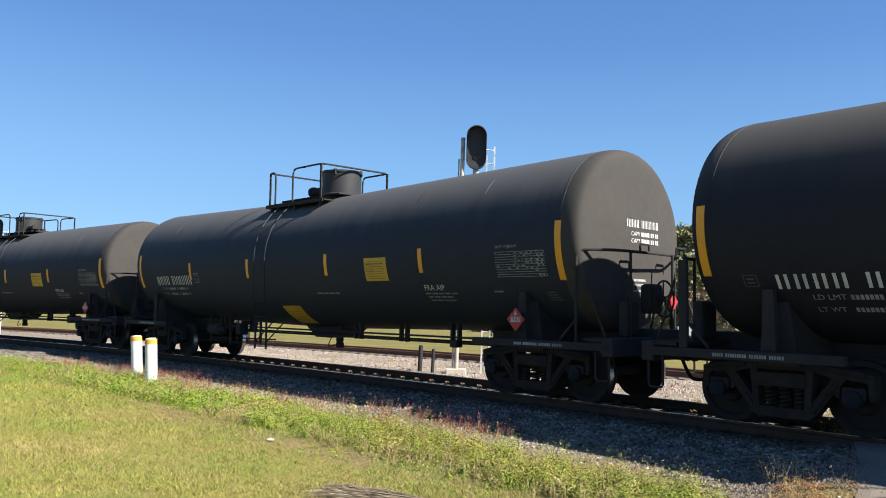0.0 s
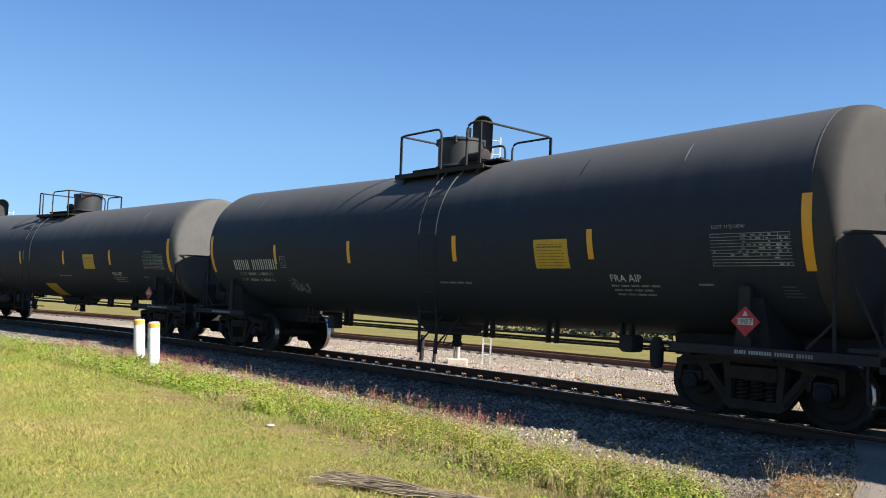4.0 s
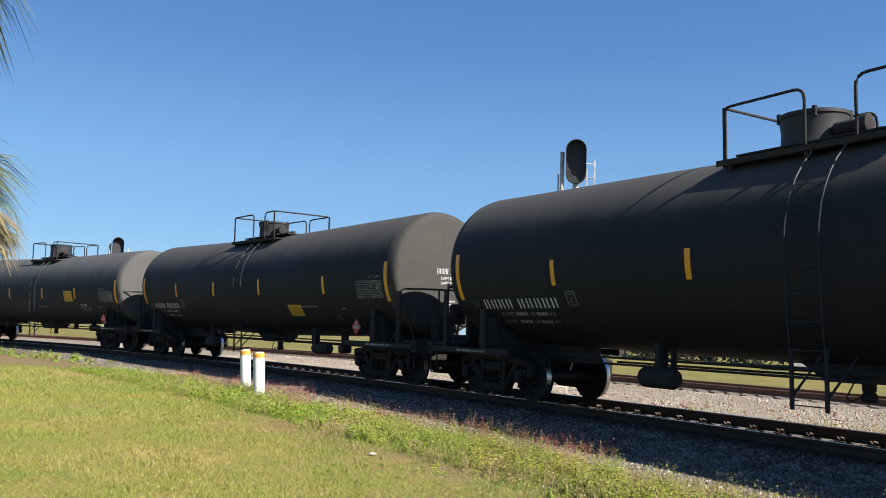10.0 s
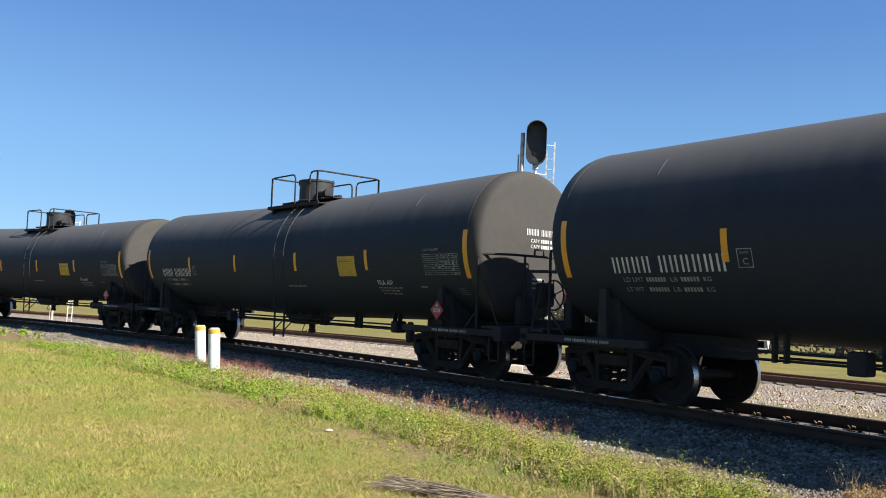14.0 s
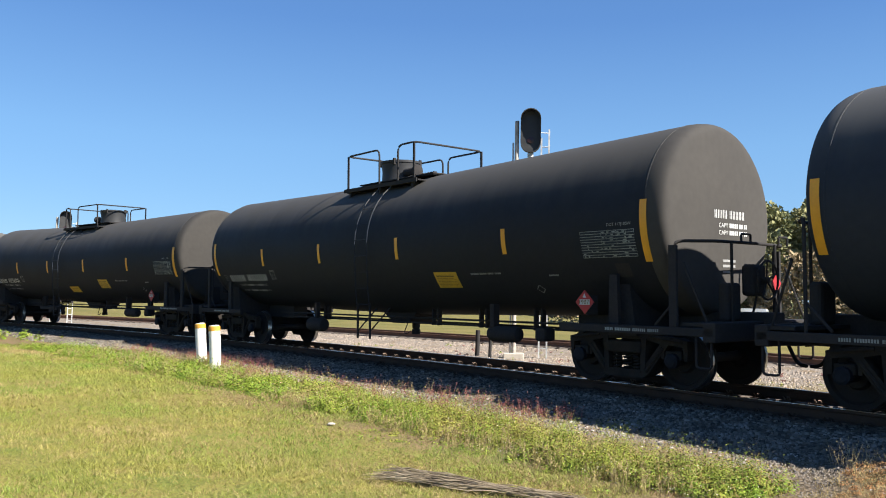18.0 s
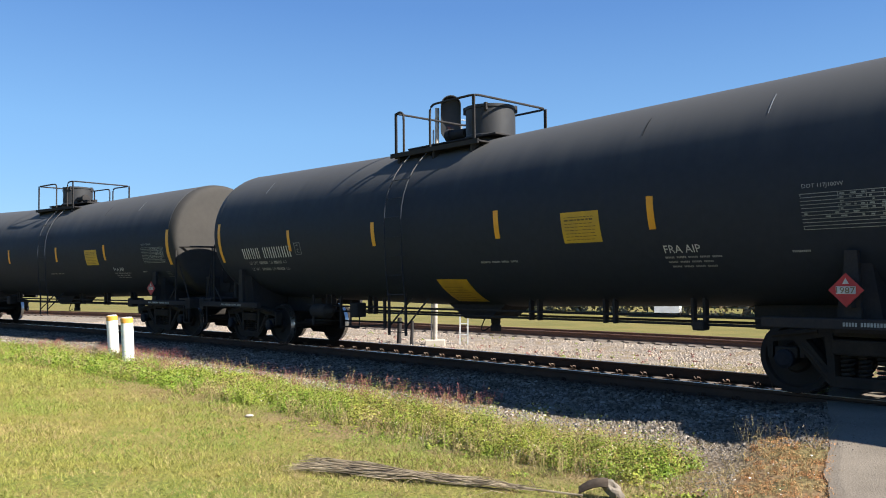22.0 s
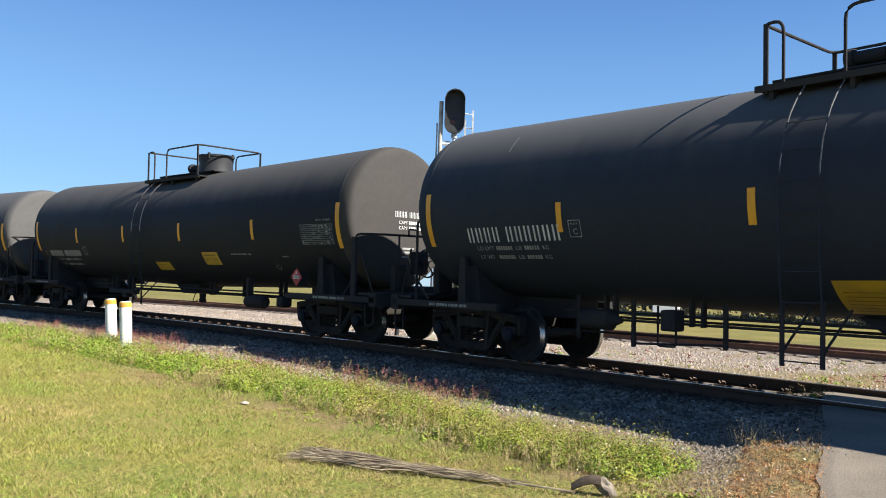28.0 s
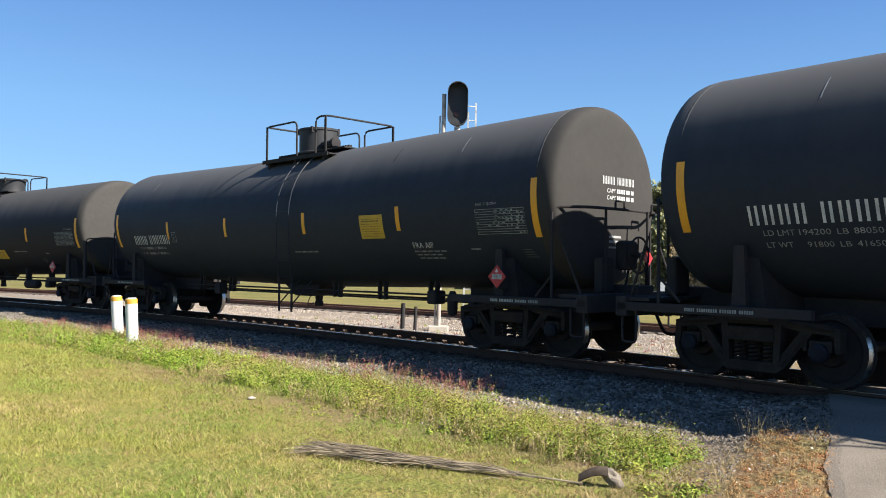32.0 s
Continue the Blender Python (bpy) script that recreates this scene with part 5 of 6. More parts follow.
# ---- signals ----
def build_signal(x, y, base, head_z, label, back=24.1):
    """A colour-light signal on a mast: oval backing with hooded lamps, side ladder and footing."""
    sig = new("railway_signal")
    tagged(sig, label, "railway signal")
    face = math.degrees(math.atan2(-x, y)) if back else 0
    sig.matrix_basis = pose(x, y, base, 0, 0, face)
    h = head_z - base
    part("mast", tube([(-0.41, 0, 0.1), (-0.41, 0, h + 0.30)], 0.065, 14), TAN, sig, "weathered tan steel mast", True)
    part("footing", box(-0.71, -0.11, -0.3, 0.3, -0.15, 0.16, 0.03), CONC, sig, "pale concrete footing")
    w, r = 0.30, 0.30
    oval = [(w * math.cos(a), 0.33 + r * math.sin(a)) for a in np.linspace(0, math.pi, 13)] + [(w * math.cos(a), -0.36 + r * math.sin(a)) for a in np.linspace(math.pi, 2 * math.pi, 13)]
    head = part("signal_head", prism([(a, h + b) for a, b in oval], -0.03, 0.02), SIGBLK, sig, "black oval signal backing")
    rim = bmesh.new()
    loops = []
    for k, yy in ((1.01, 0.03), (1.01, -0.30), (0.97, -0.30), (0.97, -0.03)):
        loops.append([rim.verts.new((a * k, yy + (0.16 if b < -0.3 and yy < -0.1 else 0.0), h + b * k)) for a, b in oval])
    for la, lb in zip(loops, loops[1:]):
        for k in range(len(la)):
            rim.faces.new((la[k], la[(k + 1) % len(la)], lb[(k + 1) % len(la)], lb[k]))
    part("visor", rim, SIGBLK, head, "deep black oval visor")
    for z in (-0.28,):
        part("lens", lathe([(0.01, -0.035), (0.10, -0.035), (0.10, -0.05), (0.02, -0.06)], 18, "y", (0, 0, h + z)), LENS, head, "unlit dark red lens")
    part("lamp_case", box(-0.17, 0.17, 0.04, 0.34, h - 0.5, h + 0.5, 0.03), SIGBLK, head)
    part("head_bracket", tube(bent([(-0.41, 0, h - 0.98), (0.0, 0.1, h - 0.98), (0.0, 0.1, h - 0.5)], 0.08), 0.045), STEEL, sig, "galvanised bracket", True)
    part("collar", lathe([(0.05, h - 0.78), (0.09, h - 0.78), (0.09, h - 0.66), (0.05, h - 0.66)], 14, "z", (0, 0.1, 0)), STEEL, sig)
    # ladder with rungs and a cage rail
    for lx, top in ((0.33, h - 0.15), (0.56, h + 0.12)):
        part("ladder_stile", box(lx - 0.024, lx + 0.024, 0.30, 0.35, 0.0, top), STEEL, sig)
    z = 0.3
    while z < h - 0.3:
        part("ladder_rung", tube([(0.33, 0.32, z), (0.56, 0.32, z)], 0.016, 6), STEEL, sig)
        z += 0.32
    part("ladder_stay", tube([(-0.3, 0.0, h - 0.9), (0.33, 0.32, h - 0.9)], 0.018, 6), STEEL, sig)
    part("ladder_stay", tube([(-0.3, 0.0, h + 0.0), (0.56, 0.32, h + 0.0)], 0.014, 6), STEEL, sig)
    part("cable_conduit", tube([(-0.52, 0.06, 0.1), (-0.52, 0.06, h - 0.35)], 0.025, 8), STEEL, sig)
    part("service_platform", box(-0.5, 0.3, 0.1, 0.36, h - 1.34, h - 1.30), STEEL, sig)
    return sig


build_signal(-18.56, 15.37, -0.34, 6.46, "black oval two-lamp signal on a tan mast with ladder")
build_signal(-47.5, 7.0, -0.40, 5.15, "distant black signal head on a mast")


def build_stub(x, y, h, w):
    st = part("marker_stub", tube([(0, 0, -0.1), (0, 0, h)], w, 10), UNDER, None, "", True)
    st.matrix_basis = pose(x, y, -0.34, 0, 1, 20)
    return tagged(st, "short dark steel pipe stub in the gravel", "pipe stub", "pipe stubs beside the signal")


build_stub(-20.1, 14.66, 0.78, 0.07)
build_stub(-18.98, 14.30, 0.72, 0.05)


# ---- marker posts ----
def build_post(x, y, lean, turn):
    p = new("marker_post")
    tagged(p, "white round marker post with an amber band at the top", "marker post", "pair of marker posts")
    p.matrix_basis = pose(x, y, -0.49, lean, turn, 0)
    part("shaft", lathe([(0.128, -0.1), (0.128, 0.3), (0.131, 0.9), (0.131, 0.985)], 28, "z"), POSTW, p, "", True)
    part("band", lathe([(0.1325, 0.965), (0.1325, 1.06), (0.12, 1.075), (0.03, 1.08)], 28, "z"), POSTY, p, "amber painted band", True)
    part("cap", lathe([(0.11, 1.07), (0.11, 1.095), (0.03, 1.10)], 24, "z"), POSTW, p)
    return p


build_post(-20.2, 6.25, 4.4, -1.2)
build_post(-18.45, 6.03, 3.8, -1.0)


# ---- lawn, weeds and litter ----
def lattice(x, y, scale, seed):
    """Smooth noise between -0.5 and 0.5 over many points at once."""
    grid = np.random.default_rng(seed).uniform(-0.5, 0.5, (400, 400))
    u, v = x * scale + 200.0, y * scale + 200.0
    i, j = np.floor(u).astype(int), np.floor(v).astype(int)
    f, g = u - i, v - j
    f, g = f * f * (3 - 2 * f), g * g * (3 - 2 * g)
    a, b = grid[i % 400, j % 400], grid[(i + 1) % 400, j % 400]
    c, d = grid[i % 400, (j + 1) % 400], grid[(i + 1) % 400, (j + 1) % 400]
    return (a * (1 - f) + b * f) * (1 - g) + (c * (1 - f) + d * f) * g


def lawn():
    rng = np.random.default_rng(21)
    n, m = 720000, 130000
    far = 5.3 * (28 / 5.3) ** rng.uniform(0, 1, n)
    turn = np.radians(rng.uniform(14, 96, n))
    # more blades where the lawn is close, and a thin scatter all over
    x = np.concatenate([-far * np.sin(turn), rng.uniform(-30, -1.5, m)])
    y = np.concatenate([far * np.cos(turn), rng.uniform(-4, 7, m)])
    s, d = lateral(x, y)
    ok = (d > 4.3) & (road_side(x, y) < -0.15)
    x, y, d = x[ok], y[ok], d[ok]
    n = len(x)
    z = ground_z(d) - 0.01
    far = np.clip(np.hypot(x, y) / 12, 0.78, 1.8)
    h = rng.uniform(0.018, 0.056, n) * np.sqrt(far) * (1 + 0.8 * lattice(x * 0.8 + y * 0.6, y * 0.8 - x * 0.6, 13.0, 37)) * rng.uniform(0.6, 1.3, n)
    w = rng.uniform(0.003, 0.0062, n) * far
    a = rng.uniform(0, 6.28, n)
    lean = rng.normal(0, 0.95, (n, 2)) * h[:, None] * 0.8
    p0 = np.stack([x - np.cos(a) * w, y - np.sin(a) * w, z], 1)
    p1 = np.stack([x + np.cos(a) * w, y + np.sin(a) * w, z], 1)
    p2 = np.stack([x + lean[:, 0], y + lean[:, 1], z + h], 1)
    me = from_arrays("grass", np.stack([p0, p1, p2], 1).reshape(-1, 3), 3, GRASS)
    # dry brown blades: along the weeds, and in patches of their own
    v = 0.9 * lattice(x, y, 0.5, 31) + 0.6 * lattice(x, y, 1.9, 33) + 0.8 * lattice(x * 0.7 - y * 0.7, y * 0.7 + x * 0.7, 14.0, 35)
    strip = np.clip(1 - np.abs(d - 5.55) / 0.75, 0, 1)
    worn = np.clip((8.6 - np.hypot(x, y)) / 2.2, 0, 1) * 0.40
    straw = 0.16 + 0.68 * rng.uniform(0, 1, n) < 0.20 + 0.75 * v + 0.42 * strip * np.clip((-9.5 - x) / 3, 0.45, 1) + worn
    me.materials.append(STRAW)
    me.materials.append(TAN_GRASS)
    brown = rng.uniform(0, 1, n) < np.clip((y - 2.6) / 2.0, 0.15, 0.95)
    me.polygons.foreach_set("material_index", np.where(straw, np.where(brown, 2, 1), 0).astype(np.int32))
    tagged(new("grass", me), "short mown lawn, green with dry straw patches", "grass", kind="stuff")


def leaves_mesh(name, pos, direction, width, length, rng, material, face=None):
    """Diamond leaves at pos that point along direction."""
    n = len(pos)
    d = direction / np.linalg.norm(direction, axis=1, keepdims=True)
    o = np.cross(d, rng.normal(0, 1, (n, 3)) if face is None else face)
    o /= np.linalg.norm(o, axis=1, keepdims=True) + 1e-9
    L, W = length[:, None], width[:, None]
    quad = np.stack([pos, pos + d * L * 0.45 + o * W, pos + d * L, pos + d * L * 0.45 - o * W], 1)
    return from_arrays(name, quad.reshape(-1, 3), 4, material)


def plants(seed, count, s_range, band, height, leaf, material, name, label, per=34, flat=0.5, clump=None, slim=0.26):
    """Bushy low weeds along the verge: stems fan out from each root and carry leaves."""
    rng = np.random.default_rng(seed)
    s = rng.uniform(*s_range, count)
    d = rng.uniform(*band, count)
    if clump is not None:
        ok = clump(s, d, rng)
        s, d = s[ok], d[ok]
    a = np.interp(s, S0, HEAD_A)
    x = np.interp(s, S0, TX) - np.sin(a) * d
    y = np.interp(s, S0, TY) - np.cos(a) * d
    ok = road_side(x, y) < 0.02
    x, y, d = x[ok], y[ok], d[ok]
    m = len(x)
    hh = rng.uniform(*height, m) * rng.uniform(0.7, 1.15, m)
    base = np.stack([x, y, bed_z(x, y, d) - 0.01], 1)
    if slim <= 0.12:
        return stalks(base, hh, per, flat, leaf, rng, material, name, label)
    root, H = np.repeat(base, per, axis=0), np.repeat(hh, per)
    k = m * per
    # leaves on an uneven dome, most of them near its outside and facing up and out
    u = rng.normal(0, 1, (k, 3))
    u[:, 2] = np.abs(u[:, 2])
    u /= np.linalg.norm(u, axis=1, keepdims=True)
    lobe = 0.8 + 0.25 * np.sin(np.arctan2(u[:, 1], u[:, 0]) * 3 + np.repeat(rng.uniform(0, 6.28, m), per)) + np.clip(0.15 * rng.normal(0, 1, k), -0.4, 0.12)
    r = rng.uniform(0.12, 1.0, k) ** 0.6 * lobe * H
    pos = root + u * np.stack([r * flat, r * flat, r], 1)
    face = u + rng.normal(0, 0.55, (k, 3)) + np.array([0, 0, 0.7])
    direction = np.cross(face, rng.normal(0, 1, (k, 3)))
    direction[:, 2] -= 0.1
    length = rng.uniform(*leaf, k)
    me = leaves_mesh(name, pos, direction, length * slim, length, rng, material, face)
    if material is WEED:
        for extra in (OLIVE, BROWNW):
            me.materials.append(extra)
        tint = noise_at(x, y, 0.9) * (1 - 0.7 * np.clip((x + 8) / 1.5, 0, 1)) + rng.normal(0, 0.22, m) + np.clip((x + 13) / 7, 0, 1) * 0.2 + np.clip((x + 7.5) / 2, 0, 1) * 0.12 - np.clip((-12 - x) / 3, 0, 1) * 0.22
        kind = np.where(tint > 0.62, 2, np.where(tint > 0.16, 1, 0))
        kind = np.where(rng.uniform(0, 1, k) < 0.12, rng.integers(0, 3, k), np.repeat(kind, per))
        me.polygons.foreach_set("material_index", kind.astype(np.int32))
    return tagged(new(name, me), label, "weeds", kind="stuff")


def noise_at(x, y, scale):
    return np.array([noise.noise((a * scale, b * scale, 51.0)) for a, b in zip(x, y)])


def stalks(base, hh, per, flat, leaf, rng, material, name, label):
    """Thin stems that rise from each root, with small leaflets towards their tips."""
    stems = max(2, per // 6)
    root, H = np.repeat(base, stems, axis=0), np.repeat(hh, stems) * rng.uniform(0.5, 1.15, len(hh) * stems)
    k = len(H)
    th = rng.uniform(0, 6.28, k)
    out = H * flat * rng.uniform(0.1, 0.9, k)
    way = np.stack([np.cos(th) * out, np.sin(th) * out, H], 1)
    root = root + np.stack([rng.normal(0, 0.02, k), rng.normal(0, 0.02, k), np.zeros(k)], 1)
    tall = np.linalg.norm(way, axis=1)
    bits = [(root, way, np.full(k, 0.0016), tall)]
    for q in range(4):
        t = rng.uniform(0.45, 1.0, (k, 1))
        length = rng.uniform(*leaf, k) * 0.6
        bits.append((root + way * t, way / tall[:, None] + rng.normal(0, 0.6, (k, 3)), length * 0.16, length))
    pos, direction, width, length = (np.concatenate([p[i] for p in bits]) for i in range(4))
    me = leaves_mesh(name, pos, direction, width, length, rng, material)
    return tagged(new(name, me), label, "weeds", kind="stuff")


def patchy(scale, cut, z):
    def f(s, d, rng):
        v = np.array([noise.noise((a * scale, b * scale, z)) for a, b in zip(s, d)])
        return v + rng.uniform(-0.15, 0.15, len(s)) > cut
    return f


lawn()


def verge(cut, z):
    """Patchy, and kept off the stones where the bed is wider by the crossing."""
    f = patchy(0.6, cut, z)
    return lambda s, d, rng: f(s, d, rng) & (d > np.interp(s, [-16, -10, -5], [3.45, 3.95, 4.0])) & (s < -4.45)


plants(31, 700, (-25, -6.6), (3.4, 5.2), (0.14, 0.34), (0.018, 0.042), WEED, "weeds", "bright green leafy weed bushes along the track bed", per=230, flat=0.75, slim=0.3, clump=verge(-0.05, 2.0))
plants(42, 740, (-25, -6.2), (3.5, 5.4), (0.07, 0.17), (0.02, 0.045), WEED, "weeds", "small green weeds between the bushes", per=60, flat=0.7, clump=verge(-0.2, 3.0))
plants(45, 460, (-13.0, -4.45), (4.1, 5.15), (0.18, 0.38), (0.012, 0.028), WEED, "weeds", "fine yellow-green weeds with seed heads beside the lawn", per=250, flat=0.8, slim=0.3, clump=verge(-0.08, 2.0))
plants(54, 300, (-11.0, -4.45), (4.05, 5.0), (0.19, 0.43), (0.011, 0.025), WEED, "weeds", "tall leafy weeds with yellowing leaves beside the ballast", per=420, flat=0.6, slim=0.3, clump=verge(-0.22, 2.0))
plants(56, 30, (-10.8, -4.5), (4.1, 4.6), (0.36, 0.52), (0.010, 0.022), WEED, "weeds", "taller bushy weeds that stand out of the verge", per=1500, flat=0.6, slim=0.3)
plants(57, 36, (-10.8, -4.45), (4.3, 4.95), (0.30, 0.46), (0.011, 0.026), WEED, "weeds", "rounded yellow-green weed bushes beside the lawn", per=800, flat=0.7, slim=0.3)
plants(58, 60, (-10.8, -4.5), (4.0, 4.9), (0.22, 0.40), (0.012, 0.028), BROWNW, "dry_weeds", "withered brown weeds among the bushes", per=220, flat=0.6, slim=0.24)
plants(46, 700, (-13.0, -4.6), (4.1, 5.4), (0.12, 0.34), (0.02, 0.05), DRYW, "dry_weeds", "thin straw stalks among the green weeds", per=24, flat=0.4, slim=0.06, clump=verge(-0.3, 6.0))
plants(32, 1450, (-32, -5.3), (4.7, 6.1), (0.04, 0.13), (0.015, 0.035), WEED, "weeds", "low spreading green weeds at the lawn's edge", per=36, flat=0.9, clump=patchy(0.5, -0.02, 5.0))
plants(33, 1200, (-26, -4.4), (3.2, 5.4), (0.10, 0.32), (0.03, 0.08), DRYW, "dry_weeds", "dry straw-coloured weed stalks", per=30, flat=0.35, clump=verge(-0.05, 8.0), slim=0.07)
plants(34, 900, (-27, -8.2), (2.7, 4.0), (0.08, 0.30), (0.03, 0.06), REDW, "red_weeds", "reddish weeds at the ballast's edge", per=40, flat=0.6, clump=patchy(0.5, 0.0, 11.0), slim=0.10)
plants(47, 900, (-26, -8.5), (3.1, 4.1), (0.10, 0.30), (0.02, 0.05), REDW, "red_weeds", "pinkish dry weeds above the green ones", per=26, flat=0.5, slim=0.09, clump=patchy(0.8, 0.02, 21.0))
plants(48, 700, (-26, -8.0), (3.1, 4.2), (0.10, 0.34), (0.02, 0.06), DRYW, "dry_weeds", "pale dry stalks above the green weeds", per=22, flat=0.4, slim=0.06, clump=patchy(0.8, -0.05, 24.0))
plants(35, 1700, (-5.4, -2.0), (3.0, 6.0), (0.02, 0.11), (0.008, 0.02), RUSSET, "red_weeds", "russet dry weeds beside the road's edge", per=95, flat=1.3, slim=0.2, clump=beside_road(-0.02, 0.75))
plants(43, 420, (-5.6, -2.0), (2.9, 6.0), (0.05, 0.30), (0.015, 0.04), DRYW, "dry_weeds", "straw-coloured dry weeds beside the road's edge", per=36, flat=0.8, slim=0.08, clump=beside_road(0.0, 0.9))
plants(55, 60, (-5.6, -2.4), (3.0, 5.4), (0.24, 0.44), (0.014, 0.024), PETAL, "flowers", "pale seed heads on tall stalks by the lane", per=2, flat=0.4, slim=0.4, clump=beside_road(0.05, 0.9))
plants(36, 130, (-5.6, -3.6), (5.0, 6.2), (0.06, 0.16), (0.018, 0.04), WEED, "weeds", "yellow-green weed tufts near the road", per=90, flat=1.1, clump=beside_road(0.5, 1.5))
plants(37, 3000, (-25, -4.2), (3.3, 5.1), (0.18, 0.36), (0.011, 0.020), PETAL, "flowers", "tiny white flower heads on the weeds", per=5, flat=0.5, clump=verge(-0.2, 2.0))
plants(38, 70, (-44, -32), (2.6, 4.2), (0.15, 0.5), (0.06, 0.12), WEED, "weeds", "green weeds along the far curve", per=26)
plants(39, 420, (-26, 6), (-8.6, -2.4), (0.05, 0.18), (0.03, 0.06), WEED, "weeds", "sparse green weeds in the sunlit gravel", per=24, clump=patchy(0.35, 0.05, 14.0))
plants(44, 700, (-26, 6), (-8.8, -2.2), (0.05, 0.18), (0.03, 0.06), DRYW, "dry_weeds", "straw-coloured dry weeds in the sunlit gravel", per=22, slim=0.1, flat=0.8, clump=patchy(0.35, 0.02, 15.0))
plants(40, 260, (-24, 6), (-8.4, -2.4), (0.05, 0.16), (0.04, 0.07), REDW, "red_weeds", "sparse russet weeds in the sunlit gravel", per=24, clump=patchy(0.35, 0.06, 17.0))
plants(51, 800, (-10.5, 6), (-8.8, -2.0), (0.04, 0.14), (0.02, 0.05), DRYW, "dry_weeds", "low tan weeds in the soil between the tracks", per=26, flat=0.9, slim=0.12, clump=patchy(0.5, -0.1, 41.0))
plants(52, 560, (-9.5, 6), (-8.8, -2.0), (0.04, 0.16), (0.02, 0.05), RUSSET, "red_weeds", "russet weeds in the soil between the tracks", per=26, flat=0.9, slim=0.12, clump=patchy(0.5, 0.0, 44.0))
plants(53, 300, (-10.0, 6), (-8.6, -2.4), (0.04, 0.18), (0.02, 0.05), WEED, "weeds", "green weeds in the soil between the tracks", per=40, flat=0.9, clump=patchy(0.5, 0.05, 47.0))
plants(50, 700, (-29, -11.5), (3.85, 5.25), (0.16, 0.36), (0.024, 0.055), WEED, "weeds", "lush green weeds below the marker posts", per=150, flat=0.8, clump=patchy(0.6, -0.22, 2.0))
plants(41, 40, (-6.6, -4.2), (-0.55, 0.55), (0.06, 0.20), (0.015, 0.04), DRYW, "dry_weeds", "dry weed tuft between the rails", per=40, slim=0.1)
plants(49, 26, (-6.2, -4.6), (-0.5, 0.5), (0.06, 0.24), (0.015, 0.035), WEED, "weeds", "dull green weeds between the rails", per=60, flat=0.7)


def build_frond():
    """A dead frond: leaflets that lie in a loose sheaf along a stalk."""
    rng = random.Random(8)
    a, b = Vector((-6.45, 3.78, -0.41)), Vector((-4.40, 4.86, -0.41))
    way = b - a
    side = way.cross(Vector((0, 0, 1))).normalized()
    frond = new("dead_frond")
    tagged(frond, "dry grey fallen palm frond lying on the lawn", "fallen frond")
    stalk = [a + way * 0.30 + Vector((0, 0, 0.06)), a + way * 0.55 - side * 0.03 + Vector((0, 0, 0.06)), a + way * 0.8 + Vector((0, 0, 0.04)), b + way * 0.06 + Vector((0, 0, 0.03))]
    part("stalk", tube(stalk, (0.006, 0.009, 0.010, 0.008), 6), TWIG, frond, "", True)
    bm = bmesh.new()
    for k in range(150):
        t0 = rng.uniform(0.10, 0.92)
        t1 = max(-0.08, t0 - rng.uniform(0.18, 0.62))
        thick = 0.015 + 0.07 * (1 - t0)
        p = a + way * t0 + side * rng.gauss(0, thick * 0.6) + Vector((0, 0, rng.uniform(0.02, 0.05 + 0.04 * (1 - t0))))
        q = a + way * t1 + side * rng.gauss(0, 0.035 + 0.07 * (1 - t1)) + Vector((0, 0, rng.uniform(0.0, 0.065) * (1.1 - t1)))
        m1 = p.lerp(q, 0.35) + side * rng.gauss(0, 0.02) + Vector((0, 0, rng.uniform(0.0, 0.05)))
        m2 = p.lerp(q, 0.7) + side * rng.gauss(0, 0.03) + Vector((0, 0, rng.uniform(-0.01, 0.05)))
        w = rng.uniform(0.0018, 0.0048)
        tube([p, m1, m2, q], (w * 0.6, w, w, 0.001), 4, bm)
    for k in range(26):
        t = rng.uniform(0.0, 0.9)
        p = a + way * t + side * rng.gauss(0, 0.06) + Vector((0, 0, 0.03))
        q = p + side * rng.choice((-1, 1)) * rng.uniform(0.08, 0.26) - way * rng.uniform(0.0, 0.12) + Vector((0, 0, rng.uniform(-0.02, 0.06)))
        tube([p, p.lerp(q, 0.5) + Vector((0, 0, 0.03)), q], (0.002, 0.0022, 0.0008), 4, bm)
    tagged(part("leaflet", bm, TWIG, frond, "thin grey withered leaflets"), kind="stuff")
    return frond


build_frond()


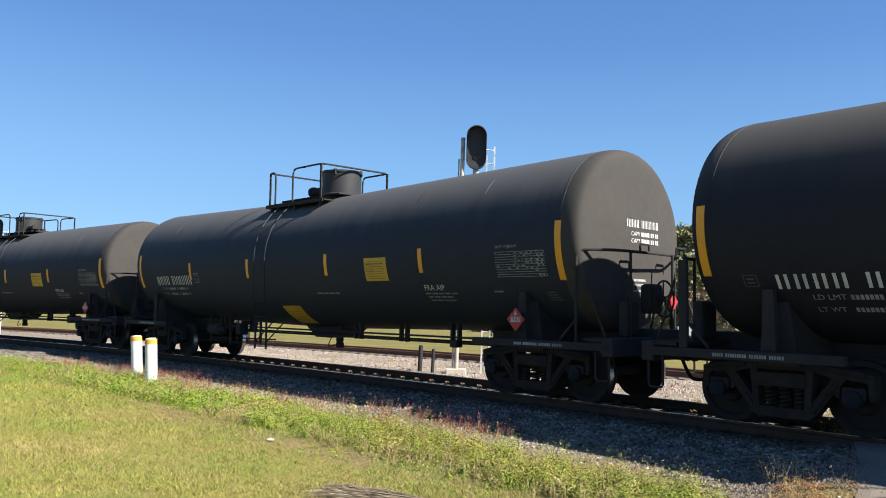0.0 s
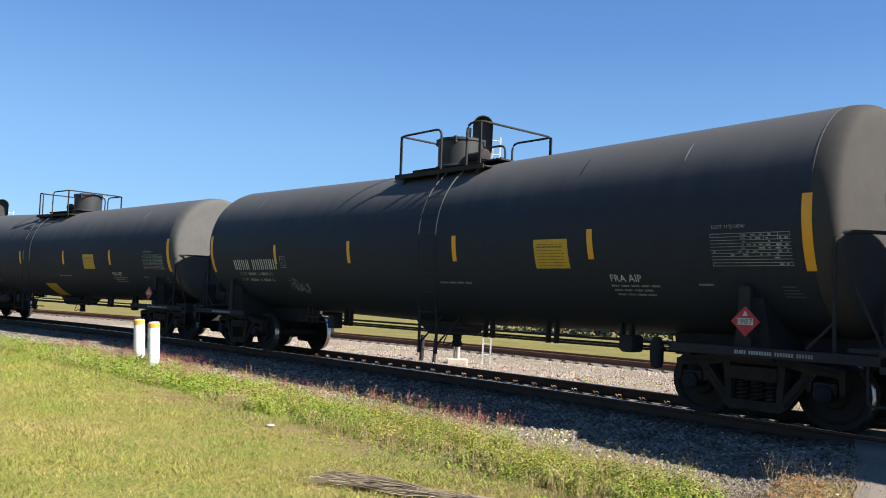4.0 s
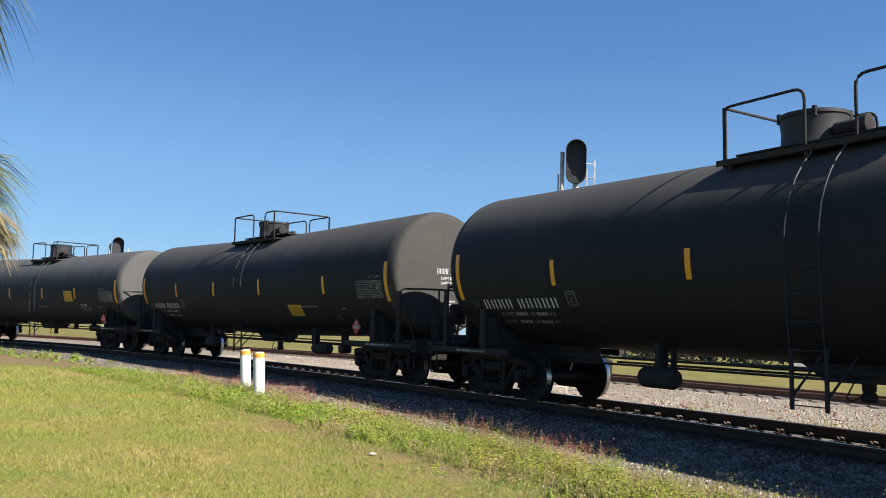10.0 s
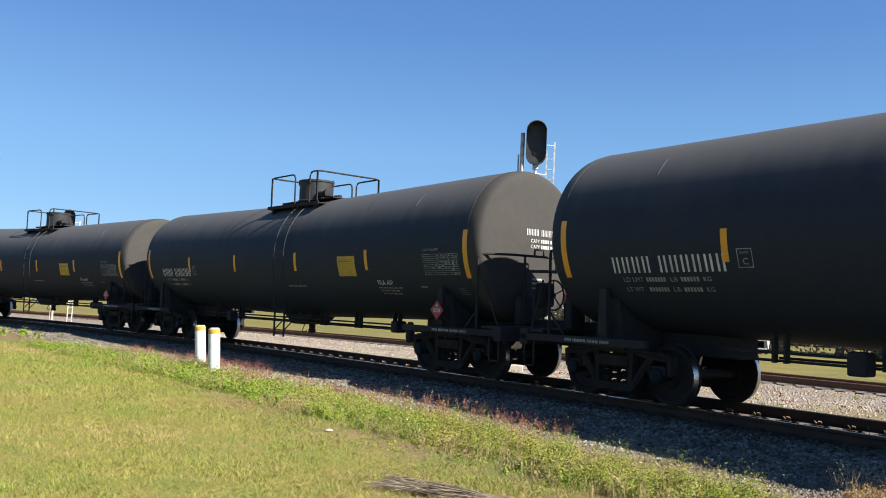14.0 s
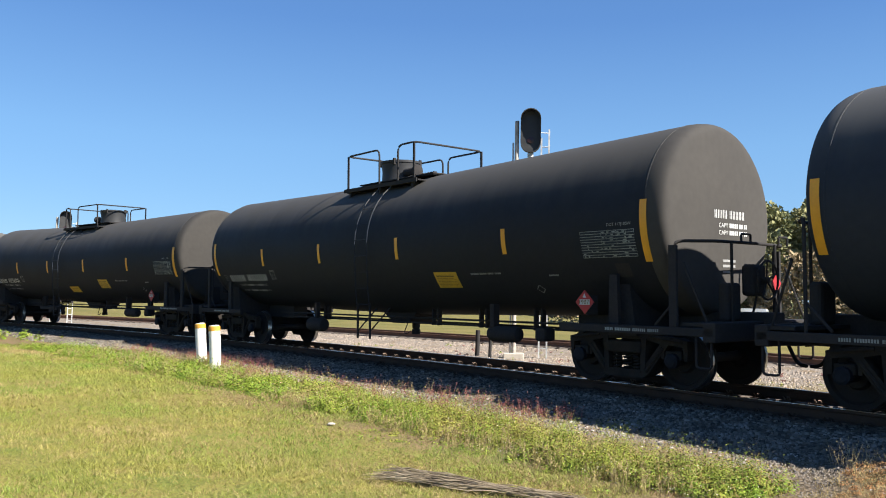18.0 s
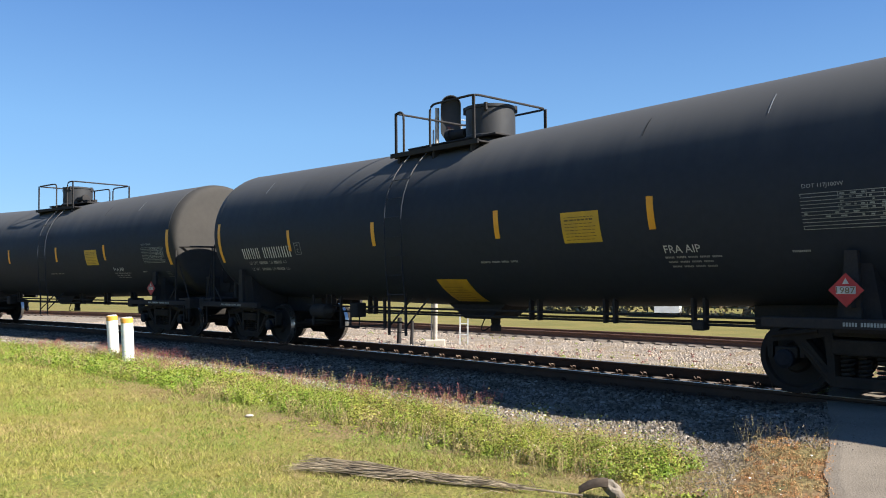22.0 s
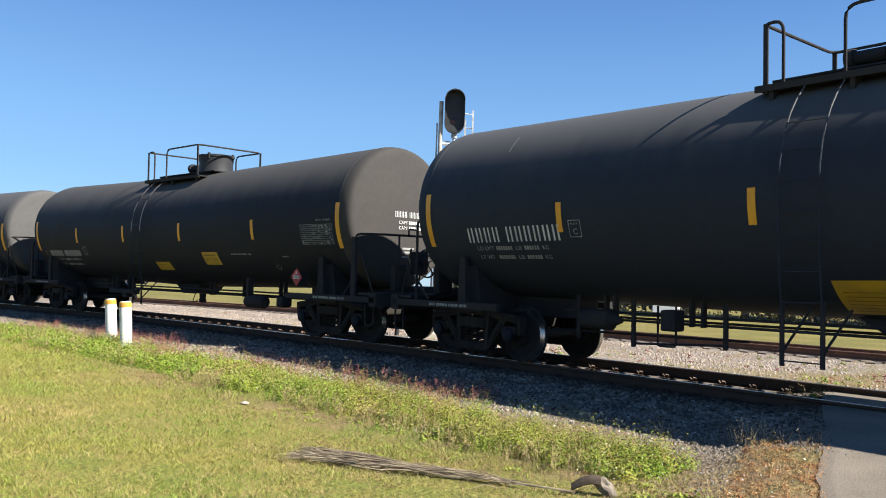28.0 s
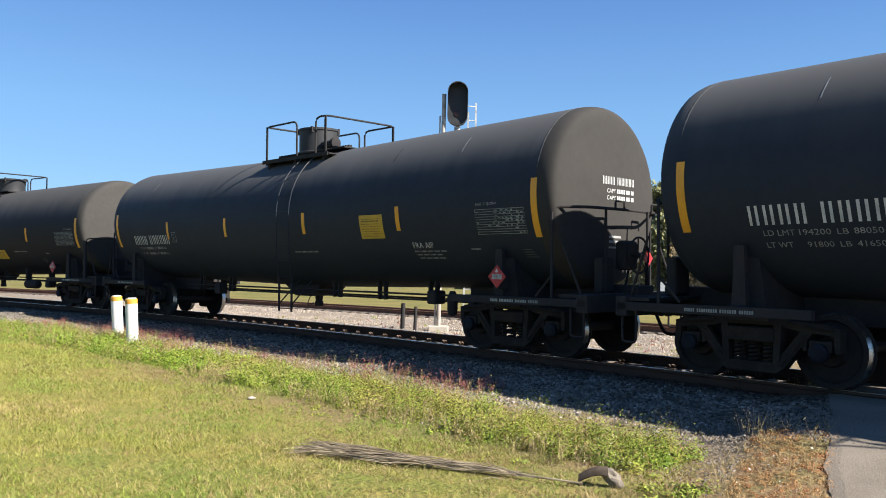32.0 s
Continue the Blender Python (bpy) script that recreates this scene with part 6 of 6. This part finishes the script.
def build_litter():
    """The withered leaf base by the weeds, and a scrap on the lawn."""
    boot = new("palm_leaf_base")
    tagged(boot, "withered palm leaf base, dark rind and pale torn flap", "leaf base")
    boot.matrix_basis = pose(-4.20, 5.11, -0.41, 0, 0, 39)
    bm = bmesh.new()
    rows = []
    for i in range(9):
        f = i / 8
        x, z = -0.21 + 0.23 * f, 0.075 + 0.075 * math.sin(f * 1.9)
        w = 0.035 + 0.045 * f
        row = []
        for j in range(7):
            a = math.pi * j / 6
            row.append(bm.verts.new((x + 0.01 * noise.noise((f * 5, a, 0)), w * math.cos(a), z - 0.05 + 0.055 * math.sin(a))))
        for j in range(6, -1, -1):
            a = math.pi * j / 6
            row.append(bm.verts.new((x, (w - 0.012) * math.cos(a), z - 0.058 + 0.045 * math.sin(a))))
        rows.append(row)
    for ra, rb in zip(rows, rows[1:]):
        for j in range(14):
            bm.faces.new((ra[j], ra[(j + 1) % 14], rb[(j + 1) % 14], rb[j]))
    bm.faces.new(rows[0])
    bm.faces.new(rows[-1])
    part("rind", bm, RIND, boot, "dark brown curved rind", True)
    bm = bmesh.new()
    bmesh.ops.create_icosphere(bm, subdivisions=3, radius=0.065)
    for v in bm.verts:
        v.co *= 1 + 0.9 * noise.noise(v.co * 17)
        v.co = Vector((v.co.x * 1.15 + 0.06, v.co.y * 0.6, 0.075 + v.co.z * 0.95 - 0.35 * max(0.0, v.co.x)))
    part("torn_flap", bm, CLOTH, boot, "pale grey torn flap")
    bm = bmesh.new()
    bmesh.ops.create_icosphere(bm, subdivisions=2, radius=0.055)
    for v in bm.verts:
        v.co *= 1 + 0.4 * noise.noise(v.co * 12)
        v.co.z *= 0.35
    clod = part("paper_scrap", bm, CONC, None, "", True)
    clod.matrix_basis = pose(-9.67, 4.70, -0.395, 0, 0, 0)
    tagged(clod, "small pale scrap lying on the lawn", "litter")


build_litter()


# ---- palms ----
def frond_bm(rng, length, spread, droop, segs=26):
    bm = bmesh.new()
    stem = [(0, 0, 0), (length * 0.25, 0, length * 0.06), (length * 0.45, 0, 0.02)]
    tube(stem, (0.022, 0.016, 0.010), 5, bm)
    hub = Vector(stem[-1])
    for k in range(segs):
        a = radians(-spread + 2 * spread * k / (segs - 1) + rng.uniform(-4, 4))
        ln = length * rng.uniform(0.5, 0.72) * (1 - 0.25 * abs(k / (segs - 1) - 0.5))
        d = Vector((math.cos(a), math.sin(a), rng.uniform(-0.08, 0.12)))
        o = Vector((-math.sin(a), math.cos(a), 0.4)).normalized() * rng.uniform(0.012, 0.02)
        p0, p1, p2, p3 = hub, hub + d * ln * 0.35, hub + d * ln * 0.7 - Vector((0, 0, ln * droop * 0.35)), hub + d * ln * 0.88 - Vector((0, 0, ln * droop))
        v = [bm.verts.new(p) for p in (p0 - o * 0.5, p0 + o * 0.5, p1 + o, p1 - o, p2 + o * 0.8, p2 - o * 0.8, p3)]
        bm.faces.new((v[0], v[1], v[2], v[3]))
        bm.faces.new((v[3], v[2], v[4], v[5]))
        bm.faces.new((v[5], v[4], v[6]))
    return bm


def build_palm(x, y, crown_z, reach, green, dead, seed, label):
    rng = random.Random(seed)
    palm = new("cabbage_palm")
    tagged(palm, label, "palm tree")
    palm.matrix_basis = pose(x, y, -0.42)
    h = crown_z + 0.42
    prof = [(0.24, -0.1), (0.2, 0.3)] + [(0.17 + 0.02 * (i % 2), 0.5 + (h - 0.6) * i / 14) for i in range(15)] + [(0.1, h + 0.1)]
    part("trunk", lathe(prof, 16, "z"), BARK, palm, "rough grey palm trunk")
    for k in range(green + dead):
        old = k >= green
        az = k * 137.5 + rng.uniform(-15, 15)
        tilt = rng.uniform(-5, 72) if old else rng.uniform(-50, 45)
        f = part("frond", frond_bm(rng, reach * rng.uniform(0.85, 1.1), 75 if not old else 48, 0.75 if not old else 0.35), DEADF if old else FAN, palm, "dead brown hanging frond" if old else "")
        f.matrix_basis = pose(0, 0, h - (0.25 if old else 0.0), 0, tilt, az)
    return palm


build_palm(-8.4, -1.36, 4.15, 1.55, 120, 16, 4, "tall cabbage palm with drooping green fan fronds")
build_palm(-14.2, -1.0, 2.95, 1.75, 70, 210, 9, "cabbage palm with a shaggy skirt of dead fronds")


# ---- distance ----
def build_tree(x, y, height, width, seed):
    rng = np.random.default_rng(seed)
    tree = new("tree")
    tagged(tree, "leafy broad dark green tree beyond the tracks", "tree", "row of trees beyond the tracks")
    tree.matrix_basis = pose(x, y, -0.5, 0, 0, float(rng.uniform(0, 360)))
    bm = tube([(0, 0, -0.2), (0.1, 0, height * 0.25), (0.0, 0.1, height * 0.55), (0.1, 0, height * 0.8)], (0.35, 0.28, 0.18, 0.06), 9)
    limbs = []
    for k in range(9):
        a, z = k * 2.4, height * (0.25 + 0.06 * k)
        tip = (math.cos(a) * width * 0.36, math.sin(a) * width * 0.36, z + height * 0.18)
        tube([(0, 0, z), (tip[0] * 0.5, tip[1] * 0.5, z + height * 0.12), tip], (0.14, 0.09, 0.03), 6, bm)
        limbs.append(tip)
    part("trunk", bm, BARK, tree)
    pts, dirs = [], []
    for k in range(52):
        if k < len(limbs):
            c = np.array(limbs[k])
        else:
            u = rng.normal(0, 1, 3)
            u /= np.linalg.norm(u)
            c = np.array([0, 0, height * 0.6]) + u * np.array([width * 0.42, width * 0.42, height * 0.36])
        r = rng.uniform(0.7, 1.5)
        q = rng.normal(0, 1, (480, 3))
        q /= np.linalg.norm(q, axis=1, keepdims=True)
        pts.append(c + q * r * rng.uniform(0.3, 1.0, (480, 1)))
        dirs.append(q + rng.normal(0, 0.5, (480, 3)))
    pts, dirs = np.concatenate(pts), np.concatenate(dirs)
    n = len(pts)
    dirs /= np.linalg.norm(dirs, axis=1, keepdims=True)
    ln = rng.uniform(0.22, 0.44, (n, 1))
    across = np.cross(dirs, rng.normal(0, 1, (n, 3)))
    across *= ln * 0.4 / (np.linalg.norm(across, axis=1, keepdims=True) + 1e-9)
    leaf = np.stack([pts, pts + dirs * ln + across, pts + dirs * ln - across], 1)
    part("crown", from_arrays("crown", leaf.reshape(-1, 3), 3, TREEL), None, tree)
    return tree


for i, (tx, ty, th, tw) in enumerate(((-43.5, 61, 10.5, 8), (-38.5, 66, 12.0, 9), (-32.5, 67, 13.0, 10), (-27, 70, 14.0, 10), (-20, 68, 12, 10), (-12, 70, 13, 10), (-3, 68, 12, 10), (7, 70, 13, 10), (-56, 64, 6.0, 6), (-66, 66, 5.5, 6))):
    build_tree(tx, ty, th, tw, 60 + i)


def build_hedge():
    rng = np.random.default_rng(77)
    n = 30000
    x = rng.uniform(-84, 20, n)
    y = 62 + rng.uniform(-0.8, 3.0, n)
    z = -0.5 + rng.uniform(0, 1, n) * (2.6 + 0.8 * np.sin(x * 0.9) + 0.5 * np.sin(x * 2.3))
    d = rng.normal(0, 1, (n, 3))
    ln = rng.uniform(0.45, 0.9, n)
    me = leaves_mesh("bushes", np.stack([x * 1.4, y + 36, z * 1.3], 1), d, ln * 0.5, ln, rng, TREEL)
    tagged(new("bushes", me), "dark green bushes under the distant trees", "bushes", kind="stuff")


build_hedge()


def build_scrub():
    """Tan half-bare shrubs and saplings in front of the trees."""
    rng = np.random.default_rng(78)
    n = 22000
    x = rng.uniform(-66, -12, n)
    tall = 5.4 + 3.2 * lattice(x, x * 0, 0.25, 79) + 2.2 * lattice(x, x * 0, 0.9, 80)
    z = -0.5 + tall * rng.uniform(0, 1, n) ** 0.8
    y = 59 + 2.5 * lattice(x, x * 0, 0.4, 81) + rng.uniform(-1.0, 1.0, n)
    ln = rng.uniform(0.25, 0.6, n)
    d = rng.normal(0, 1, (n, 3)) + np.array([0, 0, 0.8])
    me = leaves_mesh("shrubs", np.stack([x, y, z], 1), d, ln * 0.22, ln, rng, SCRUB)
    tagged(new("shrubs", me), "tan half-bare shrubs in front of the trees", "bushes", kind="stuff")


build_scrub()


def build_vehicle(x, y, turn):
    v = new("parked_van")
    tagged(v, "white parked van on the grass beyond the tracks", "van", "parked vans")
    v.matrix_basis = pose(x, y, -0.47, 0, 0, turn)
    part("body", prism([(-2.3, 0.35), (2.3, 0.35), (2.3, 0.95), (1.5, 1.1), (0.9, 1.85), (-2.25, 1.9)], -0.9, 0.9), VEHW, v)
    for s in (-1, 1):
        part("side_window", prism([(-1.9, 1.15), (1.1, 1.15), (0.75, 1.7), (-1.9, 1.72)], s * 0.905 - 0.004, s * 0.905 + 0.004), GLASSD, v)
        for wx in (-1.5, 1.5):
            part("wheel", lathe([(0.1, s * 0.75), (0.34, s * 0.75), (0.34, s * 0.93), (0.2, s * 0.95)], 18, "y", (wx, 0, 0.34)), RUBBER, v)
    return v


build_vehicle(-37.5, 53.0, 122)


# ---- motion of the train ----
TRAIN = [(0, -16.77), (1, -6.72), (2, 3.34), (3, 13.43), (4, 23.55), (5, 33.67), (6, 43.81), (7, 53.94), (8, 64.08), (9, 74.22), (10, 84.37), (11, 94.54), (12, 104.72), (13, 114.91), (14, 125.1), (15, 135.28), (16, 145.48), (17, 155.7), (18, 165.95), (19, 176.23), (20, 186.55), (21, 196.9), (22, 207.25), (23, 217.59), (24, 227.89), (25, 238.2), (26, 248.55), (27, 258.92), (28, 269.3), (29, 279.67), (30, 290.03), (31, 300.38), (32, 310.73)]


SLACK = {1: 0.12, 4: 0.05, 7: 0.08, 8: 0.10, 9: -0.08, 13: 0.06}       # couplings that are not stretched


def train_at(t):
    return float(np.interp(t, [a for a, b in TRAIN], [b for a, b in TRAIN]))


def car_pose(s):
    a, b = on_track(s - TRUCK_AT), on_track(s + TRUCK_AT)
    m = (a + b) / 2
    return pose(m.x, m.y, 0, 0, 0, math.degrees(math.atan2(b.y - a.y, b.x - a.x))) @ pose(0, 0, 0, math.degrees(CANT))


def motions():
    for n, car in CARS:
        walk(car, [(0.5 * i, car_pose(train_at(0.5 * i) - CAR_PITCH * n - SLACK.get(n, 0.0))) for i in range(65)])
    spin = {}
    for ob in bpy.data.objects:
        if "axle" not in ob:
            continue
        key = ob["axle"]
        if key not in spin:
            x, z = ob.location.x, ob.location.z
            walk(ob, [(i / 30, pose(x, 0, z) @ pose(0, 0, 0, 0, math.degrees((train_at(i / 30) - train_at(0)) / 0.457))) for i in range(961)])
            spin[key] = ob
        else:
            ob.rotation_mode = "QUATERNION"
            ob.animation_data_create()
            ob.animation_data.action = spin[key].animation_data.action
            ob.animation_data.action_slot = spin[key].animation_data.action_slot


motions()
